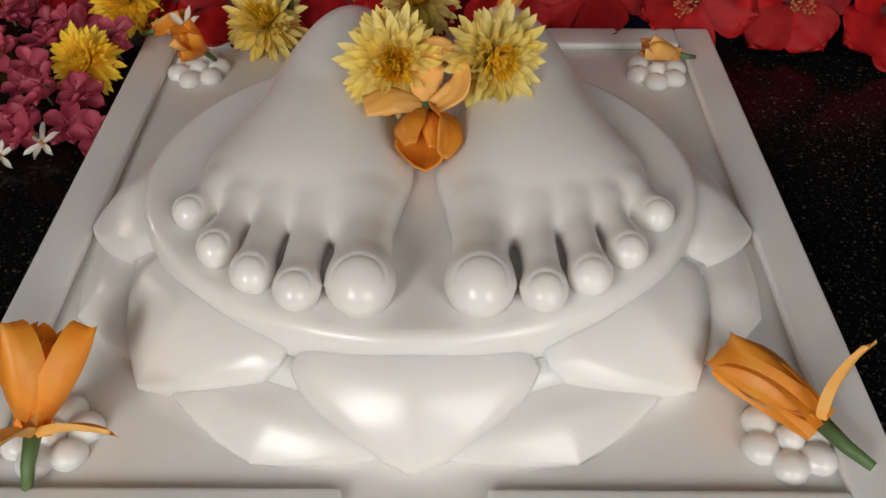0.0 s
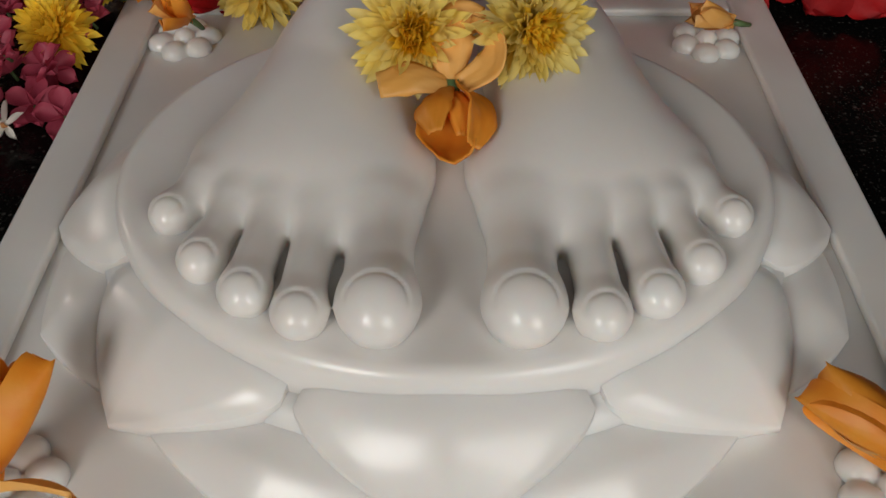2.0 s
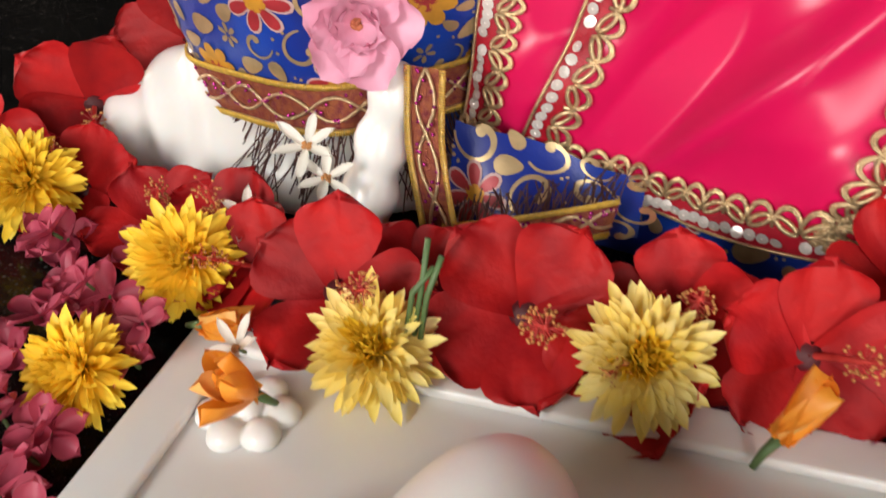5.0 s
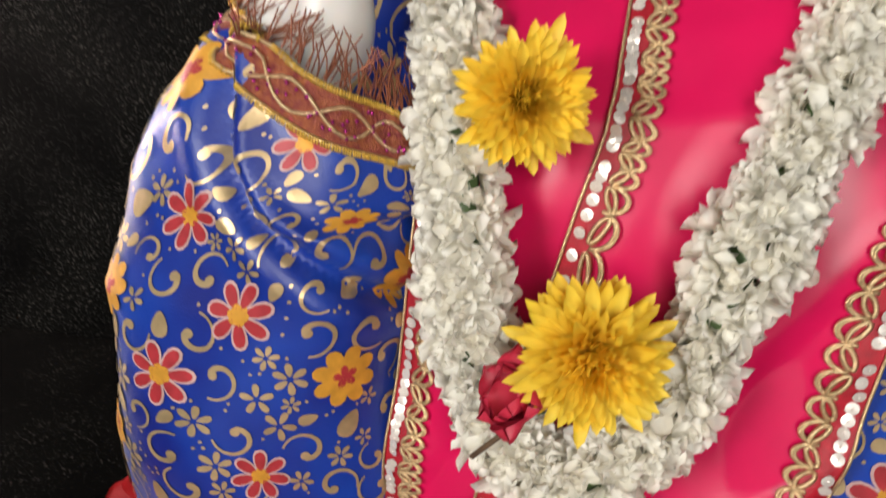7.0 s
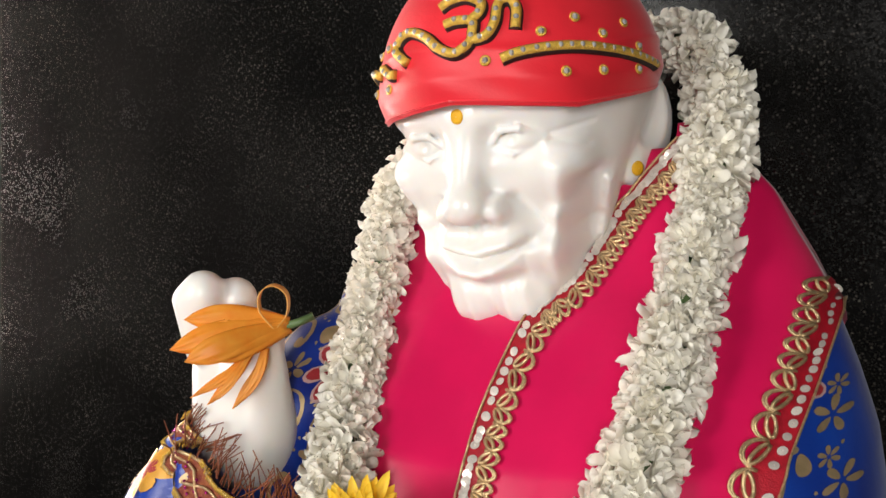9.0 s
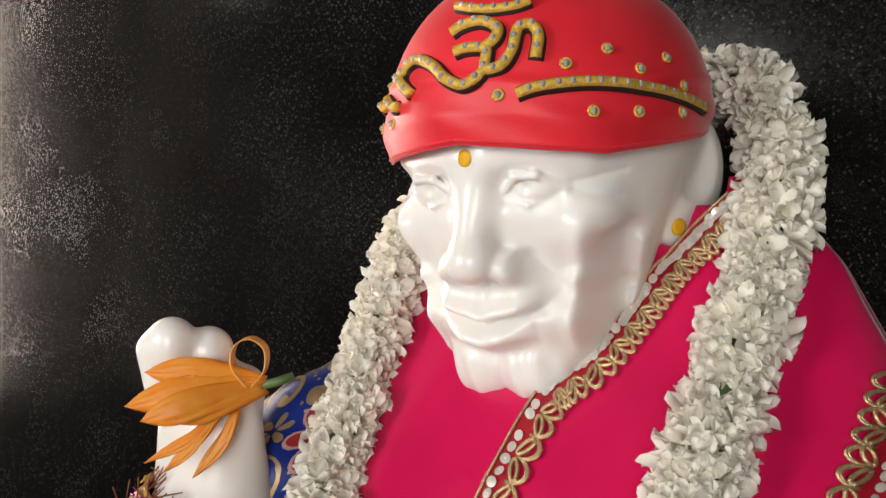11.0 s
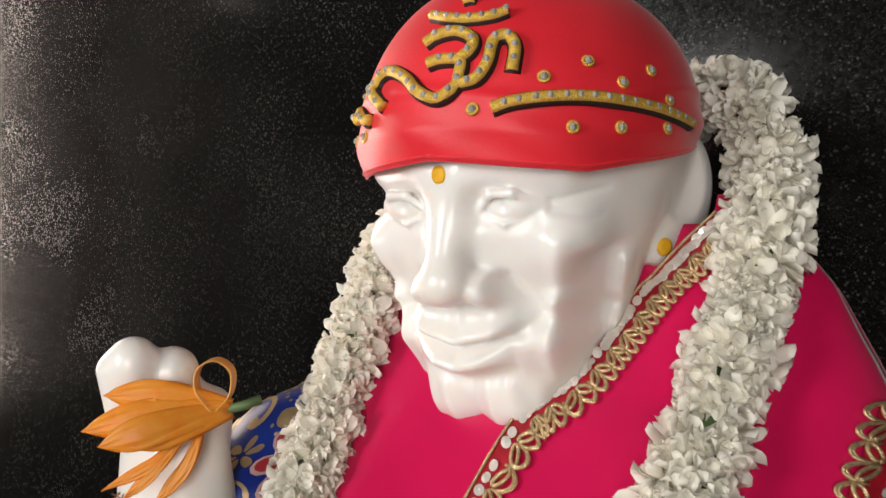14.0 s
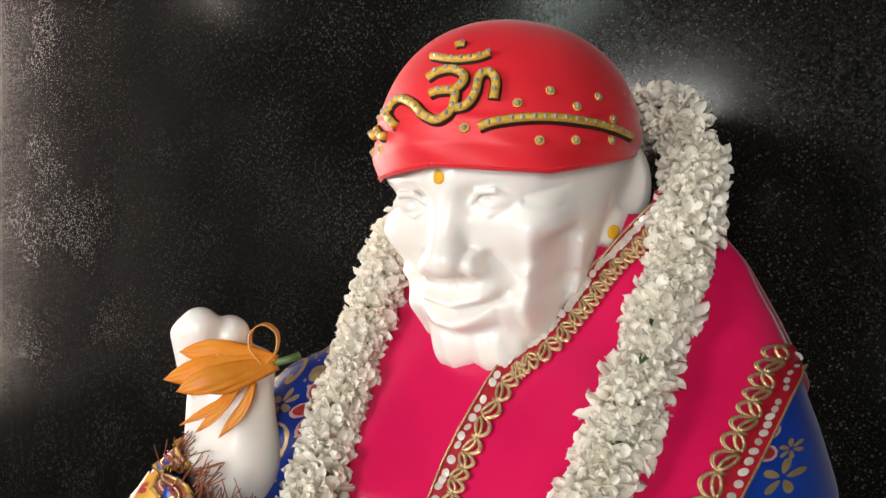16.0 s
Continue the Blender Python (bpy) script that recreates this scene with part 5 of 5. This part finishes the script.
offering = thing("champak", "orange champak flower with curled petals on the raised marble palm", "flower", "orange champak flowers")
stem_at = (-0.1362, 0.6116, 0.6108)
for line, w, mat in (([stem_at, (-0.1661, 0.5734, 0.6221), (-0.1921, 0.5473, 0.6244)], 0.012, ORANGE), ([stem_at, (-0.1676, 0.564, 0.6092), (-0.1955, 0.533, 0.6016)], 0.013, ORANGE),
                     ([stem_at, (-0.1617, 0.5603, 0.6011), (-0.186, 0.5388, 0.591)], 0.012, ORANGE), ([stem_at, (-0.1543, 0.5726, 0.5992), (-0.1691, 0.5503, 0.5911)], 0.011, ORANGE),
                     ([(-0.1535, 0.5773, 0.5925), (-0.1617, 0.5614, 0.5772), (-0.1818, 0.5377, 0.5617)], 0.0042, ORANGE), ([(-0.1512, 0.5784, 0.5923), (-0.1588, 0.5617, 0.5724), (-0.1734, 0.5472, 0.554)], 0.0042, ORANGE),
                     ([(-0.1451, 0.5901, 0.5949), (-0.1474, 0.5791, 0.5732), (-0.1617, 0.5636, 0.5478)], 0.0052, ORANGE)):
    folded_petal(line, w, offering, mat)
c3 = spline([(-0.1428, 0.6023, 0.6079), (-0.152, 0.5934, 0.6263), (-0.152, 0.5956, 0.6417), (-0.1459, 0.6063, 0.6468), (-0.1397, 0.616, 0.6376), (-0.1389, 0.6141, 0.6209), (-0.142, 0.6038, 0.6101)], 30)
s = Soup()
s.grid([[p + Vector((0.45, -0.85, -0.1)).normalized() * 0.0055 * u for u in (-1, -0.5, 0, 0.5, 1)] for p in c3])
ob = s.object("curled_petal", PEACH, offering)
sol = ob.modifiers.new("thickness", "SOLIDIFY")
sol.thickness = 0.0009
s = Soup()
s.tube([(-0.1404, 0.6078, 0.6099), (-0.1295, 0.6171, 0.613), (-0.1195, 0.6238, 0.6174)], 0.0035, 8)
s.object("stem", GREEN, offering)

# ---------------------------------------------------------------- the bed of flowers before the statue
HL = "deep red hibiscus flower with ruffled petals in the altar bed"
HIB = [(-0.185, 0.385, 0.020, 0.0, -0.75, 0.7, 0.060), (-0.075, 0.395, 0.022, 0.1, -0.8, 0.6, 0.066), (0.010, 0.425, 0.016, -0.2, -0.85, 0.6, 0.058), (0.075, 0.405, 0.022, 0.1, -0.8, 0.6, 0.060),
       (-0.468, 0.560, 0.022, 0.5, -0.85, 0.25, 0.066), (-0.415, 0.640, 0.055, 0.3, -0.9, 0.3, 0.066), (-0.515, 0.475, 0.020, 0.3, -0.8, 0.5, 0.060), (-0.150, 0.425, 0.004, 0.2, -0.6, 0.8, 0.045), (-0.245, 0.405, 0.012, -0.2, -0.7, 0.7, 0.048),
       (0.165, 0.420, 0.018, -0.2, -0.85, 0.5, 0.062), (0.255, 0.405, 0.016, 0.1, -0.9, 0.45, 0.062), (0.345, 0.400, 0.020, -0.1, -0.9, 0.45, 0.062), (0.430, 0.380, 0.016, 0.2, -0.9, 0.5, 0.062), (0.130, 0.470, 0.030, 0.1, -0.6, 0.8, 0.058), (-0.280, 0.430, 0.008, -0.1, -0.5, 0.8, 0.055),
       (0.30, 0.47, 0.03, 0.0, -0.6, 0.8, 0.06), (0.21, 0.48, 0.03, 0.0, -0.6, 0.8, 0.06), (-0.02, 0.375, 0.006, 0.0, -0.7, 0.7, 0.05), (-0.34, 0.44, 0.0, 0.1, -0.5, 0.85, 0.05), (-0.42, 0.47, 0.0, 0.0, -0.5, 0.85, 0.05)]
for k, (x, y, z, ax, ay, az, r) in enumerate(HIB):
    hibiscus(HL, toward((x, y, z), (ax, ay, az), k * 0.8), 100 + k, r)
YL = "yellow chrysanthemum among red flowers on the black platform"
for k, (x, y, z, ax, ay, az, r) in enumerate(((-0.302, 0.300, 0.004, -0.1, -0.7, 0.7, 0.030), (-0.150, 0.348, 0.016, 0.1, -0.6, 0.8, 0.034), (-0.288, 0.392, 0.018, 0.2, -0.7, 0.7, 0.034), (-0.440, 0.440, 0.020, 0.3, -0.7, 0.7, 0.036), (-0.010, 0.365, 0.030, 0.1, -0.65, 0.75, 0.034))):
    chrysanthemum(YL, toward((x, y, z), (ax, ay, az), k), 200 + k, r, PALEYELLOW if k in (1, 4) else YELLOW, YELLOW, "chrysanthemums of the altar bed")
PL = "small pink five-petalled flower heaped on the black platform"
for k in range(34):
    rng = random.Random(300 + k)
    x, y = rng.uniform(-0.42, -0.275), rng.uniform(0.19, 0.42)
    if y < 0.25 and x > -0.29 or (x + 0.302) ** 2 + (y - 0.30) ** 2 < 0.025 ** 2:
        x -= 0.05
    small_flower("pink_blossom", PL, "flower", toward((x, y, -0.012 + rng.uniform(0, 0.03)), (rng.gauss(0, 0.5), rng.gauss(-0.4, 0.4), 1), rng.random() * 6), 300 + k, rng.uniform(0.018, 0.026), PINKPETAL, 5, 1, 22, "pink blossoms heaped beside the plaque", wide=0.75)
for k, (x, y, z) in enumerate(((-0.275, 0.215, -0.014), (-0.300, 0.225, -0.012))):
    small_flower("pink_blossom", PL, "flower", toward((x, y, z), (0.2, -0.5, 1), k), 340 + k, 0.024, PINKPETAL, 5, 1, 18, "pink blossoms heaped beside the plaque", wide=0.75)
WL = "small white star-shaped jasmine flower with an orange stalk"
for k, (x, y, z, r) in enumerate(((-0.212, 0.315, 0.030, 0.019), (-0.315, 0.205, -0.014, 0.018), (-0.345, 0.19, -0.016, 0.016), (-0.236, 0.468, 0.066, 0.024), (-0.222, 0.462, 0.048, 0.022), (-0.262, 0.425, 0.036, 0.020))):
    small_flower("jasmine", WL, "flower", toward((x, y, z), (0.1 * k - 0.2, -0.6, 0.8), k), 360 + k, r, WHITEPETAL, 6, 1, 20, "white jasmine flowers", heart=ANTHER, wide=0.40, ptip=0.3)
champak("orange champak flower among the red hibiscus bed", toward((-0.252, 0.345, 0.012), (0.7, -0.3, 0.4)), 39, 0.042, 5, 20, ORANGE, True)
champak("orange champak flower among the red hibiscus bed", toward((0.060, 0.345, 0.014), (0.4, 0.3, 0.7)), 40, 0.042, 5, 24, ORANGE, True)
sprig = thing("sprig", "sprig of green stems standing up from the bed", "sprig")
for k, (x, y) in enumerate(((-0.128, 0.352), (-0.124, 0.350), (-0.132, 0.350))):
    s = Soup()
    s.tube([(x, y, 0.03), (x + 0.002, y + 0.006, 0.055), (x + 0.004 + 0.004 * k, y + 0.012, 0.085 - 0.008 * k)], 0.0018, 6)
    s.object("stem", GREEN, sprig)
